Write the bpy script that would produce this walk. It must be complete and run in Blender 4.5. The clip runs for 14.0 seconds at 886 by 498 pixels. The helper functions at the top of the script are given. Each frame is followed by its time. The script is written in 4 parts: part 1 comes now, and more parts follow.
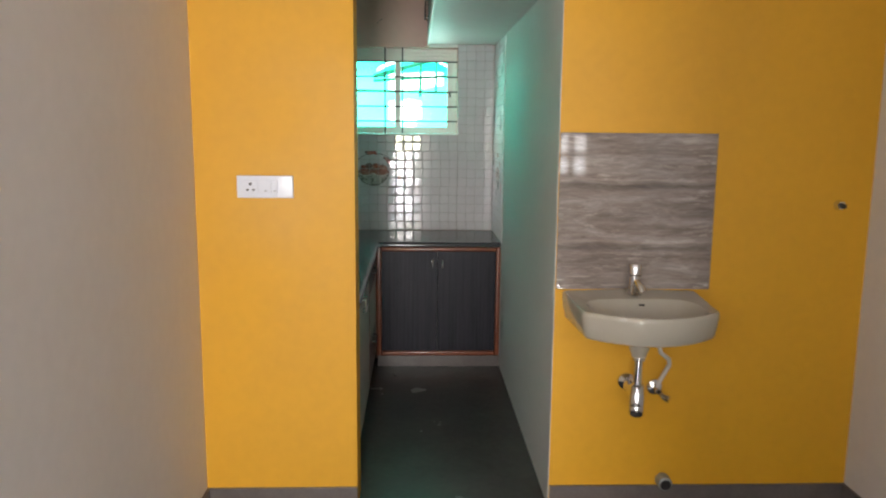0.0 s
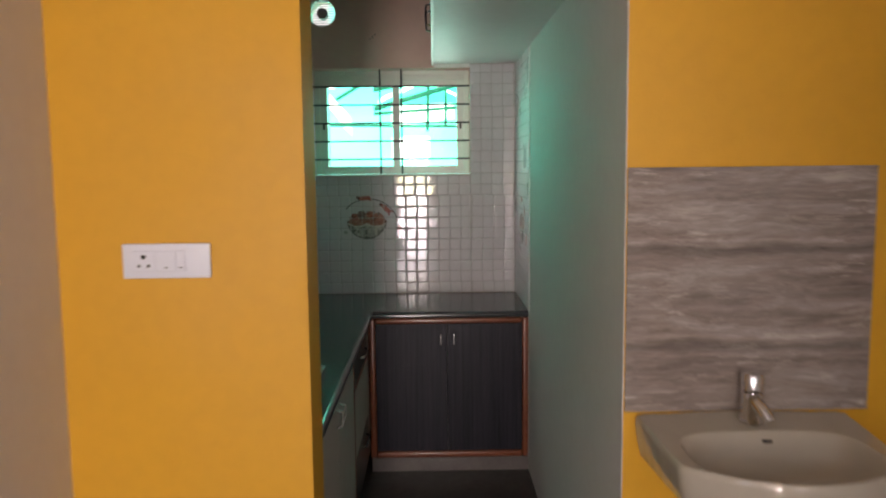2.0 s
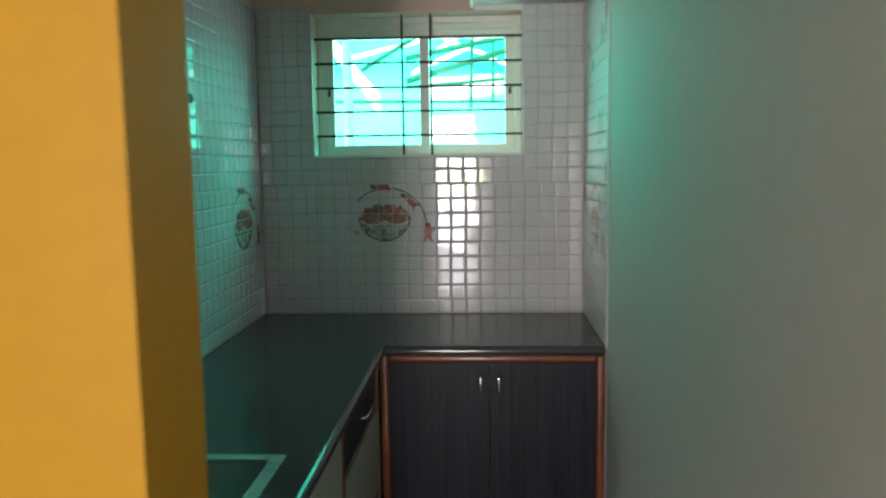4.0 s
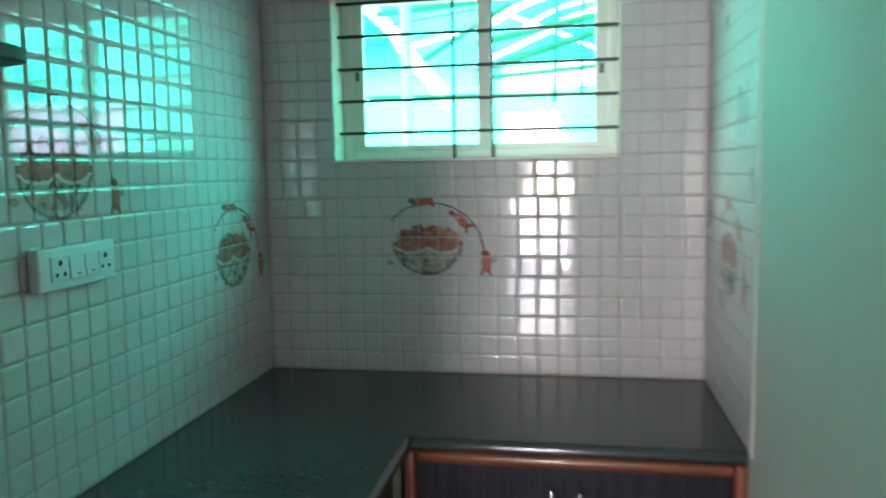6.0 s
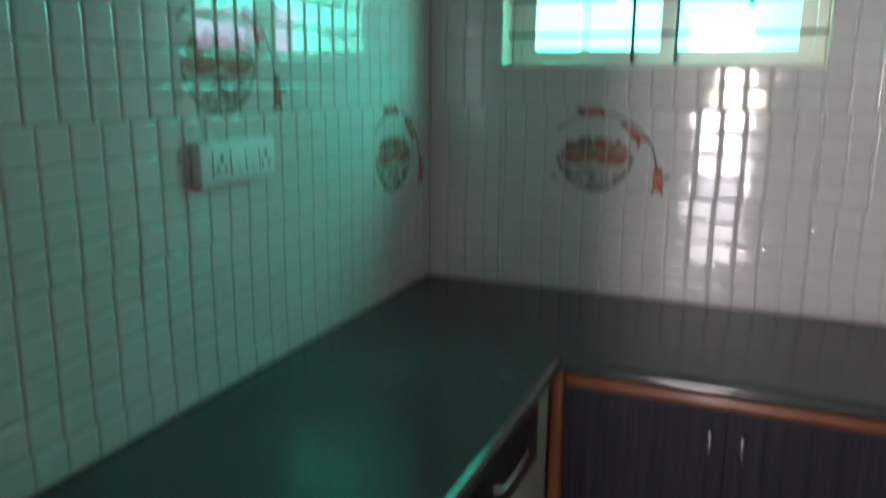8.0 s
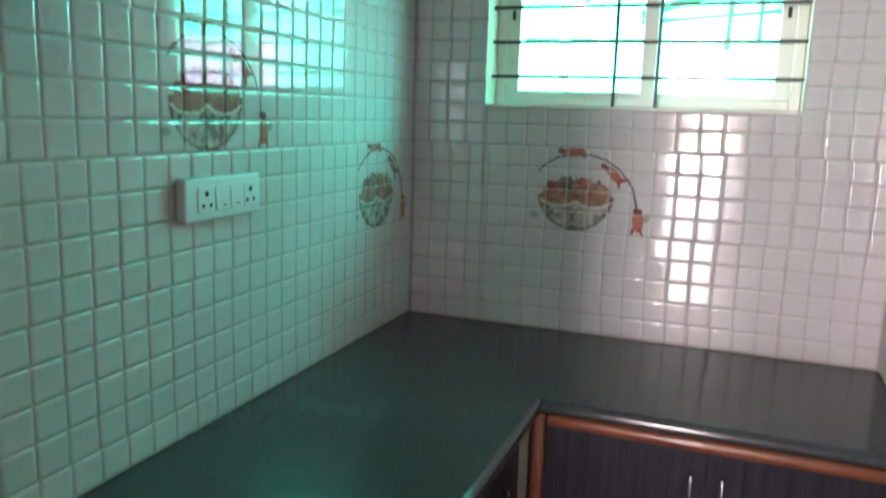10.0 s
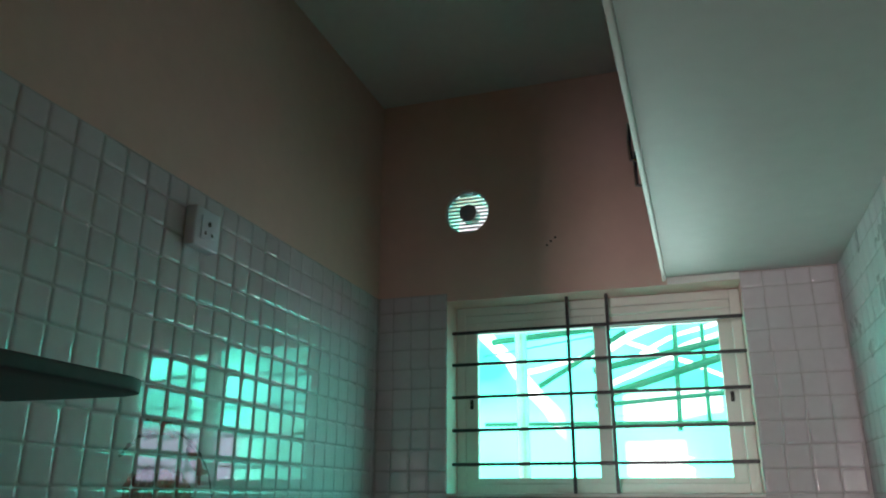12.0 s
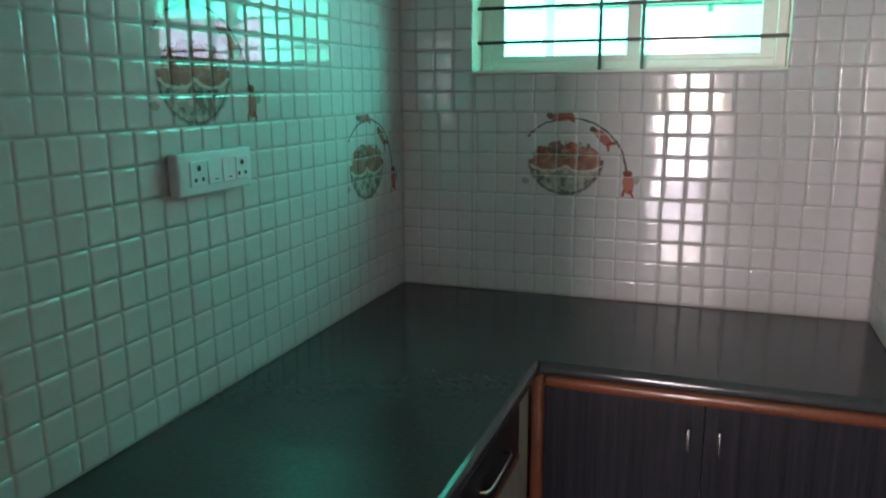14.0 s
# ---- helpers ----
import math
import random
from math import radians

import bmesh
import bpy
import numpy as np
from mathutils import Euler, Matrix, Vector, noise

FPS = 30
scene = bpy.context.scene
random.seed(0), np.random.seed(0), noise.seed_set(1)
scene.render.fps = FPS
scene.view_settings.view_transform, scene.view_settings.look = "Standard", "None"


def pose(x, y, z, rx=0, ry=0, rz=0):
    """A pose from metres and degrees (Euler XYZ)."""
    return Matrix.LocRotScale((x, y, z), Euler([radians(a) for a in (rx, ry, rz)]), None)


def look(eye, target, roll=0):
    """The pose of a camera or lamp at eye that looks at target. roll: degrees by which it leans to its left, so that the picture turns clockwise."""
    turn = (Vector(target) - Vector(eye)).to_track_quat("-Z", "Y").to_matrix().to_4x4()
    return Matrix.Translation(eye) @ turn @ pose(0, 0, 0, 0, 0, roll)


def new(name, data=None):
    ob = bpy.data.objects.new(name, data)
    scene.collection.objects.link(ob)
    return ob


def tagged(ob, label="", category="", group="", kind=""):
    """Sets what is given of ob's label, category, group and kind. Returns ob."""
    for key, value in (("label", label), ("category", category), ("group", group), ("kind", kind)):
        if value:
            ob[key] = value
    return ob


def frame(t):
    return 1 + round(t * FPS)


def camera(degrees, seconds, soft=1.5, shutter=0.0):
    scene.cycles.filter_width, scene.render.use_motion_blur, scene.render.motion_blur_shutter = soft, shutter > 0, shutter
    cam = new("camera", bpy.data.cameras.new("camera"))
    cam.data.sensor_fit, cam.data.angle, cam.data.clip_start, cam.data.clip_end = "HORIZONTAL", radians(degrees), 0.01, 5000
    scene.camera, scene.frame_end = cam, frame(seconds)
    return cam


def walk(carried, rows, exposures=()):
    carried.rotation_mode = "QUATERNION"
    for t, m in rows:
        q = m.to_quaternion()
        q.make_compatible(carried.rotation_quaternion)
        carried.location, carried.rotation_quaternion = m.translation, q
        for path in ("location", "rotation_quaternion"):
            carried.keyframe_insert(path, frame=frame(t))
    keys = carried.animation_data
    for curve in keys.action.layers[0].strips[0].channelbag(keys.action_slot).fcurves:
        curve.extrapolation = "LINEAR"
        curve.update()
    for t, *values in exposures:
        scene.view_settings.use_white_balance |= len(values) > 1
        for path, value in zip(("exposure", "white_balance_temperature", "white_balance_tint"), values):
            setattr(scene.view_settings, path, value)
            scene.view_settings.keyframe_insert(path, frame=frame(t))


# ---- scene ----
cam = camera(60.2, 14.0, soft=2.1, shutter=1.0)
PATH = [
    (0, (0.122, 0.766, 1.554), (0.192, 2.74, 1.239), 0.5),
    (0.5, (0.139, 0.994, 1.544), (0.189, 2.97, 1.241), -0.0),
    (1, (0.138, 1.302, 1.557), (0.173, 3.284, 1.297), -0.7),
    (1.5, (0.155, 1.545, 1.534), (0.188, 3.532, 1.303), -1.2),
    (2, (0.2, 1.857, 1.544), (0.223, 3.845, 1.331), -0.6),
    (2.5, (0.222, 2.098, 1.53), (0.213, 4.087, 1.324), -0.6),
    (2.7, (0.209, 2.237, 1.525), (0.199, 4.226, 1.32), -0.6),
    (4.8, (0.269, 3.383, 1.459), (0.082, 5.36, 1.222), -0.9),
    (5, (0.26, 3.487, 1.466), (0.062, 5.464, 1.236), -0.9),
    (5.5, (0.267, 3.684, 1.465), (0.038, 5.658, 1.238), -1.2),
    (6, (0.288, 3.893, 1.471), (-0.059, 5.852, 1.264), -1.0),
    (6.5, (0.29, 3.987, 1.468), (-0.235, 5.908, 1.276), -0.8),
    (7, (0.277, 3.992, 1.469), (-0.45, 5.847, 1.287), -0.5),
    (7.5, (0.28, 3.996, 1.47), (-0.492, 5.83, 1.272), -0.1),
    (8, (0.28, 3.994, 1.456), (-0.471, 5.797, 1.025), 0.5),
    (8.2, (0.281, 3.991, 1.452), (-0.444, 5.772, 0.903), 0.8),
    (8.8, (0.275, 3.99, 1.452), (-0.408, 5.741, 0.768), 0.9),
    (9.6, (0.265, 3.988, 1.465), (-0.427, 5.81, 1.015), 1.5),
    (10.3, (0.259, 3.987, 1.476), (-0.434, 5.84, 1.181), 1.8),
    (10.5, (0.257, 3.987, 1.478), (-0.423, 5.85, 1.223), 1.8),
    (11, (0.223, 4.004, 1.492), (-0.411, 5.9, 1.433), 1.9),
    (11.5, (0.265, 3.99, 1.484), (-0.376, 5.85, 1.844), 0.9),
    (12, (0.269, 3.98, 1.491), (-0.331, 5.783, 2.113), 0.2),
    (12.5, (0.279, 3.981, 1.478), (-0.331, 5.831, 1.932), -0.1),
    (13, (0.269, 3.981, 1.475), (-0.37, 5.875, 1.405), 0.3),
    (13.5, (0.251, 3.981, 1.451), (-0.4, 5.825, 1.032), 0.1),
    (14, (0.257, 3.972, 1.451), (-0.411, 5.812, 1.043), -0.3),
]
EXPOSURES = [(0, 0.69, 6580, 14), (0.8, 0.55, 6950, 23), (1.5, 0.37, 7100, 26), (2.7, 0.24, 7250, 26), (4.8, 0.8, 6350, 9), (6.0, 1.02, 6380, 18), (7.0, 0.8, 6330, 21), (8.0, 0.82, 6600, 24), (8.2, 0.82, 6700, 27),
             (10.3, 1.5, 6800, 32), (11.0, 1.22, 6750, 31), (11.5, 0.6, 6800, 32), (12.0, 0.0, 6750, 31), (12.5, -0.2, 6850, 27), (13.0, -0.95, 6550, 22), (13.5, -0.1, 6550, 28), (14, 0.77, 6750, 30)]
walk(cam, [(t, look(eye, target, roll)) for t, eye, target, roll in PATH], EXPOSURES)

# ---- world, sun, lights ----
world = bpy.data.worlds.new("sky")
scene.world = world
world.use_nodes = True
wn = world.node_tree
sky = wn.nodes.new("ShaderNodeTexSky")
sky.sky_type, sky.sun_disc = "NISHITA", False
sky.sun_elevation, sky.sun_rotation = radians(52), radians(200)
wn.links.new(sky.outputs[0], wn.nodes["Background"].inputs[0])
wn.nodes["Background"].inputs[1].default_value = 0.10
sun = new("sun", bpy.data.lights.new("sun", "SUN"))
sun.data.energy, sun.data.angle, sun.data.color = 3.0, radians(0.5), (1.0, 0.95, 0.88)
sun.matrix_basis = look((0, 0, 10), (-1.5, 5.5, 0))

NET_GLOW = 9.7     # green shade net behind the kitchen window
DOOR_LIGHT = 36.0   # brightness of the daylight in the entrance door
HALL_LIGHT = 10.5   # daylight in the hall window, watts
WEST_FILL = 8.0   # fill lamp added in an unseen opening of the hall's west wall, watts

# ---- plan ----
XL, XR = -0.735, 0.677        # kitchen side walls
XR2 = 1.94                    # hall's far side wall
YF, YK = 3.754, 3.93          # yellow partition, front and back
YB = 6.305                    # kitchen back wall
Y0 = -3.0                     # entrance wall at the end of the passage
XP, YP = 0.35, 0.30           # added side wall that screens door light, hall end wall
HX0, HX1, HZ0, HZ1 = 1.00, 1.60, 1.12, 2.10   # hall window
ZC = 2.86                     # ceiling
ZF = -0.02                    # floor
OL, OR = -0.118, 0.677        # opening in the partition
ZT = 2.135                    # top of the wall tiles
HC = 0.81                     # worktop
WL, WR, WB, WT = -0.49, 0.414, 1.50, 2.108   # kitchen window
LX, LZ = 0.208, 2.130         # loft's edge and underside


def area(name, m, sx, sy, watts, color):
    ob = new(name, bpy.data.lights.new(name, "AREA"))
    ob.data.shape, ob.data.size, ob.data.size_y = "RECTANGLE", sx, sy
    ob.data.energy, ob.data.color = watts, color
    ob.matrix_basis = m
    return ob


for nm, z0, z1, glow, tone in (("sky", 1.40, 2.08, 1.0, (1.0, 0.98, 0.95)), ("bushes", 1.12, 1.40, 0.62, (0.95, 1.0, 0.62)),
                               ("far_wall", 0.66, 1.12, 0.95, (1.0, 0.96, 0.95)), ("ground", 0.02, 0.66, 0.55, (0.93, 0.93, 1.0))):
    area("door_daylight_" + nm, look((-0.24, Y0 - 0.12, (z0 + z1) / 2), (-0.24, 3, (z0 + z1) / 2)), 0.70, z1 - z0, DOOR_LIGHT * glow * 0.70 * (z1 - z0) * math.pi, tone)
area("hall_window_daylight", look(((HX0 + HX1) / 2, YP - 0.10, (HZ0 + HZ1) / 2), ((HX0 + HX1) / 2, 3, (HZ0 + HZ1) / 2)), HX1 - HX0 - 0.02, HZ1 - HZ0 - 0.02, HALL_LIGHT, (0.93, 0.97, 1.0))
# added fill with no known window, brightens the basin side
area("west_hall_fill", look((XL - 0.10, 0.85, 1.5), (2, 0.85, 1.5)), 0.96, 1.16, WEST_FILL, (0.95, 0.98, 1.0))


# ---- materials ----
def mat(name, color, rough=0.5, metal=0.0, var=0.12, scale=6.0, bump=0.0, bump_scale=60.0, coat=0.0, spec=0.5,
        color2=None, stretch=(1, 1, 1), rvar=0.0, island=0.0):
    """Principled with variation of the colour at two scales, bump and uneven gloss."""
    m = bpy.data.materials.new(name)
    m.use_nodes = True
    nt = m.node_tree
    b = nt.nodes["Principled BSDF"]
    L = nt.links.new
    geo = nt.nodes.new("ShaderNodeNewGeometry")
    mp = nt.nodes.new("ShaderNodeMapping")
    mp.inputs["Scale"].default_value = stretch
    L(geo.outputs["Position"], mp.inputs[0])
    n1 = nt.nodes.new("ShaderNodeTexNoise")
    n1.inputs["Scale"].default_value, n1.inputs["Detail"].default_value = scale, 5
    n2 = nt.nodes.new("ShaderNodeTexNoise")
    n2.inputs["Scale"].default_value, n2.inputs["Detail"].default_value = scale * 11, 3
    L(mp.outputs[0], n1.inputs["Vector"])
    L(mp.outputs[0], n2.inputs["Vector"])
    ma = nt.nodes.new("ShaderNodeMath")
    ma.operation = "MULTIPLY_ADD"
    L(n2.outputs["Fac"], ma.inputs[0])
    ma.inputs[1].default_value = 0.4
    mb = nt.nodes.new("ShaderNodeMath")
    mb.operation = "MULTIPLY"
    L(n1.outputs["Fac"], mb.inputs[0])
    mb.inputs[1].default_value = 0.6
    L(mb.outputs[0], ma.inputs[2])
    ramp = nt.nodes.new("ShaderNodeMapRange")
    ramp.inputs["From Min"].default_value, ramp.inputs["From Max"].default_value = 0.32, 0.68
    L(ma.outputs[0], ramp.inputs["Value"])
    mix = nt.nodes.new("ShaderNodeMix")
    mix.data_type = "RGBA"
    c2 = color2 or [c * (1 + var) for c in color]
    c1 = color if color2 else [c * (1 - var) for c in color]
    mix.inputs["A"].default_value = (*c1, 1)
    mix.inputs["B"].default_value = (*c2, 1)
    L(ramp.outputs["Result"], mix.inputs["Factor"])
    L(mix.outputs["Result"], b.inputs["Base Color"])
    b.inputs["Roughness"].default_value, b.inputs["Metallic"].default_value = rough, metal
    b.inputs["Coat Weight"].default_value, b.inputs["Specular IOR Level"].default_value = coat, spec
    if rvar:
        rr = nt.nodes.new("ShaderNodeMapRange")
        rr.inputs["From Min"].default_value, rr.inputs["From Max"].default_value = 0.3, 0.7
        rr.inputs["To Min"].default_value, rr.inputs["To Max"].default_value = max(0.02, rough - rvar), rough + rvar
        L(n1.outputs["Fac"], rr.inputs["Value"])
        L(rr.outputs["Result"], b.inputs["Roughness"])
    if bump:
        n3 = nt.nodes.new("ShaderNodeTexNoise")
        n3.inputs["Scale"].default_value, n3.inputs["Detail"].default_value = bump_scale, 4
        L(mp.outputs[0], n3.inputs["Vector"])
        bp = nt.nodes.new("ShaderNodeBump")
        bp.inputs["Strength"].default_value, bp.inputs["Distance"].default_value = bump, 0.002
        L(n3.outputs["Fac"], bp.inputs["Height"])
        L(bp.outputs[0], b.inputs["Normal"])
    return m


M_YELLOW = mat("yellow_emulsion", (0.73, 0.372, 0.015), 0.55, var=0.05, scale=2.2, bump=0.25, bump_scale=140, rvar=0.08)
M_BEIGE = mat("beige_emulsion", (0.71, 0.685, 0.67), 0.6, var=0.04, scale=2.0, bump=0.25, bump_scale=140, rvar=0.08)
M_WHITE = mat("pale_emulsion", (0.66, 0.66, 0.63), 0.72, spec=0.2, var=0.04, scale=2.0, bump=0.3, bump_scale=120, rvar=0.08)
M_PINK = mat("pinkish_emulsion", (0.74, 0.50, 0.42), 0.6, var=0.05, scale=2.4, bump=0.25, bump_scale=140)
M_LOFT = mat("loft_underside_paint", (0.68, 0.67, 0.64), 0.5, var=0.05, scale=2.0, bump=0.3, bump_scale=120)
M_CEIL = mat("ceiling_white", (0.72, 0.69, 0.665), 0.7, var=0.04, scale=2.0, bump=0.2, bump_scale=120)
M_FLOOR = mat("dark_floor_tile", (0.070, 0.066, 0.062), 0.24, var=0.16, scale=3, bump=0.02, bump_scale=60, rvar=0.04, spec=0.24)
M_SKIRT = mat("grey_skirting_tile", (0.14, 0.12, 0.11), 0.3, var=0.2, scale=8)
M_GRANITE = mat("black_granite", (0.050, 0.054, 0.060), 0.15, var=0.2, scale=90, spec=0.42, rvar=0.03)
M_NOSING = mat("polished_granite_edge", (0.05, 0.054, 0.06), 0.12, var=0.14, scale=90, spec=0.6)
M_SHELF = mat("rough_dark_stone", (0.035, 0.037, 0.037), 0.55, var=0.25, scale=60)
M_TILE = mat("glazed_white_tile", (0.62, 0.585, 0.60), 0.06, var=0.05, scale=5, bump=0.04, bump_scale=22, coat=0.35, rvar=0.03)
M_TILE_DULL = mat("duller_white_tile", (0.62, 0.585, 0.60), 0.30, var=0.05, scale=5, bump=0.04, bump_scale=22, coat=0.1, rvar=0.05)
M_GROUT = mat("grey_grout", (0.44, 0.41, 0.40), 0.5, var=0.2, scale=30, bump=0.3, bump_scale=200)
M_WOOD = mat("varnished_redwood", (0.15, 0.040, 0.018), 0.3, color2=(0.27, 0.080, 0.034), scale=5, stretch=(2, 2, 2), bump=0.15, bump_scale=70, coat=0.3)
M_LAM = mat("dark_grained_laminate", (0.008, 0.008, 0.011), 0.36, spec=0.14, color2=(0.036, 0.035, 0.046), scale=7, stretch=(10, 10, 0.16), bump=0.12, bump_scale=60)
M_CREAM = mat("cream_laminate", (0.45, 0.42, 0.37), 0.4, var=0.08, scale=8)
M_CHROME = mat("chrome", (0.75, 0.75, 0.76), 0.09, metal=1.0, var=0.04, scale=40, rvar=0.04)
M_STEEL = mat("brushed_steel", (0.56, 0.57, 0.57), 0.32, metal=1.0, var=0.08, scale=14, stretch=(1, 8, 1), rvar=0.08)
M_PLATE = mat("white_polycarbonate", (0.76, 0.79, 0.86), 0.25, var=0.02, scale=10)
# plate plastic greyed to paint the shade between switch modules
M_BED = mat("shaded_white_plastic", (0.68, 0.71, 0.78), 0.3, var=0.03)
M_HOLE = mat("dark_socket_hole", (0.02, 0.018, 0.016), 0.6, var=0.1)
M_GREYP = mat("grey_print", (0.3, 0.3, 0.32), 0.4, var=0.1)
M_CERAMIC = mat("ivory_sanitary_ware", (0.47, 0.43, 0.35), 0.09, var=0.02, scale=5, coat=0.4)
M_FRAME = mat("cream_window_frame", (0.80, 0.78, 0.72), 0.35, var=0.04, scale=9)
M_IRON = mat("black_painted_iron", (0.012, 0.014, 0.014), 0.4, var=0.3, scale=30, bump=0.2)
M_REVEAL = mat("white_reveal_plaster", (0.84, 0.83, 0.79), 0.5, var=0.05, scale=6, bump=0.3, bump_scale=120)
M_STEELP = mat("grey_steel_pipe", (0.30, 0.32, 0.30), 0.45, metal=0.4, var=0.2, scale=12)
M_ROOF = mat("green_roof_sheet", (0.02, 0.30, 0.22), 0.5, var=0.2, scale=4)
M_BLACK = mat("black_laminate", (0.014, 0.013, 0.014), 0.3, var=0.25, scale=12)


def veined_stone():
    """Printed travertine: wavy layers, soft dark bands, pale veins and flecks."""
    m = bpy.data.materials.new("veined_stone_tile")
    m.use_nodes = True
    nt = m.node_tree
    L = nt.links.new
    b = nt.nodes["Principled BSDF"]
    geo = nt.nodes.new("ShaderNodeNewGeometry")

    def noise(vec, stretch, scale, detail, rough=0.55):
        mp = nt.nodes.new("ShaderNodeMapping")
        mp.inputs["Scale"].default_value = stretch
        L(vec, mp.inputs[0])
        n = nt.nodes.new("ShaderNodeTexNoise")
        n.inputs["Scale"].default_value, n.inputs["Detail"].default_value, n.inputs["Roughness"].default_value = scale, detail, rough
        L(mp.outputs[0], n.inputs["Vector"])
        return n

    warp = noise(geo.outputs["Position"], (1.6, 1, 3.0), 3.0, 5)
    off = nt.nodes.new("ShaderNodeVectorMath")
    off.operation = "MULTIPLY_ADD"
    L(warp.outputs["Color"], off.inputs[0])
    off.inputs[1].default_value = (0.22, 0, 0.040)
    L(geo.outputs["Position"], off.inputs[2])
    layers = noise(off.outputs[0], (1.1, 1, 8.5), 2.4, 10, 0.72)
    r = nt.nodes.new("ShaderNodeValToRGB")
    e = r.color_ramp.elements
    e[0].position, e[0].color = 0.33, (0.16, 0.127, 0.11, 1)
    e[1].position, e[1].color = 0.66, (0.43, 0.375, 0.33, 1)
    x = e.new(0.46)
    x.color = (0.25, 0.205, 0.178, 1)
    x = e.new(0.56)
    x.color = (0.31, 0.265, 0.238, 1)
    L(layers.outputs["Fac"], r.inputs[0])
    flecks = noise(off.outputs[0], (5, 1, 22.0), 2.6, 5, 0.7)
    patch = noise(geo.outputs["Position"], (1.2, 1, 3.5), 2.2, 2)
    both = nt.nodes.new("ShaderNodeMath")
    both.operation = "MULTIPLY"
    for n, i, a, c in ((flecks, 0, 0.54, 0.70), (patch, 1, 0.44, 0.62)):
        q = nt.nodes.new("ShaderNodeMapRange")
        q.inputs["From Min"].default_value, q.inputs["From Max"].default_value = a, c
        L(n.outputs["Fac"], q.inputs["Value"])
        L(q.outputs["Result"], both.inputs[i])
    mx = nt.nodes.new("ShaderNodeMix")
    mx.data_type = "RGBA"
    L(both.outputs[0], mx.inputs["Factor"])
    L(r.outputs[0], mx.inputs["A"])
    mx.inputs["B"].default_value = (0.52, 0.46, 0.40, 1)
    fine = noise(off.outputs[0], (7.0, 1, 30.0), 3.0, 8, 0.75)
    q = nt.nodes.new("ShaderNodeMapRange")
    for key, val in (("From Min", 0.34), ("From Max", 0.66), ("To Min", 0.86), ("To Max", 1.20)):
        q.inputs[key].default_value = val
    L(fine.outputs["Fac"], q.inputs["Value"])
    streaks = nt.nodes.new("ShaderNodeVectorMath")
    streaks.operation = "SCALE"
    L(mx.outputs["Result"], streaks.inputs[0])
    # two darker layers, each under a thin pale one
    parts = nt.nodes.new("ShaderNodeSeparateXYZ")
    L(off.outputs[0], parts.inputs[0])
    shade = q.outputs["Result"]
    for centre, half, amount in ((1.354, 0.018, -0.30), (1.106, 0.020, -0.34), (1.378, 0.007, 0.24), (1.131, 0.007, 0.20), (1.24, 0.012, -0.14)):
        gap = nt.nodes.new("ShaderNodeMath")
        gap.operation = "SUBTRACT"
        L(parts.outputs["Z"], gap.inputs[0])
        gap.inputs[1].default_value = centre
        size = nt.nodes.new("ShaderNodeMath")
        size.operation = "ABSOLUTE"
        L(gap.outputs[0], size.inputs[0])
        tone = nt.nodes.new("ShaderNodeMapRange")
        for key, val in (("From Min", half), ("From Max", 0.0), ("To Min", 1.0), ("To Max", 1.0 + amount)):
            tone.inputs[key].default_value = val
        L(size.outputs[0], tone.inputs["Value"])
        both2 = nt.nodes.new("ShaderNodeMath")
        both2.operation = "MULTIPLY"
        L(shade, both2.inputs[0])
        L(tone.outputs["Result"], both2.inputs[1])
        shade = both2.outputs[0]
    L(shade, streaks.inputs["Scale"])
    L(streaks.outputs[0], b.inputs["Base Color"])
    b.inputs["Roughness"].default_value = 0.05
    b.inputs["Coat Weight"].default_value = 0.2
    return m


M_VEIN = veined_stone()
nt = M_ROOF.node_tree
thin = nt.nodes.new("ShaderNodeBsdfTranslucent")
thin.inputs[0].default_value = (0.012, 0.34, 0.26, 1)
blend = nt.nodes.new("ShaderNodeMixShader")
blend.inputs[0].default_value = 0.7
nt.links.new(nt.nodes["Principled BSDF"].outputs[0], blend.inputs[1])
nt.links.new(thin.outputs[0], blend.inputs[2])
nt.links.new(blend.outputs[0], nt.nodes["Material Output"].inputs[0])
M_PVC = mat("white_pvc_hose", (0.66, 0.63, 0.58), 0.4, var=0.05)


def glass(name, tint=(1, 1, 1)):
    m = bpy.data.materials.new(name)
    m.use_nodes = True
    nt = m.node_tree
    for n in list(nt.nodes):
        nt.nodes.remove(n)
    out = nt.nodes.new("ShaderNodeOutputMaterial")
    tr = nt.nodes.new("ShaderNodeBsdfTransparent")
    tr.inputs[0].default_value = (*tint, 1)
    gl = nt.nodes.new("ShaderNodeBsdfGlossy")
    gl.inputs["Roughness"].default_value = 0.02
    fr = nt.nodes.new("ShaderNodeFresnel")
    fr.inputs[0].default_value = 1.45
    mx = nt.nodes.new("ShaderNodeMixShader")
    nt.links.new(fr.outputs[0], mx.inputs[0])
    nt.links.new(tr.outputs[0], mx.inputs[1])
    nt.links.new(gl.outputs[0], mx.inputs[2])
    nt.links.new(mx.outputs[0], out.inputs[0])
    return m


M_GLASS = glass("clear_glass", (0.95, 1.0, 0.98))


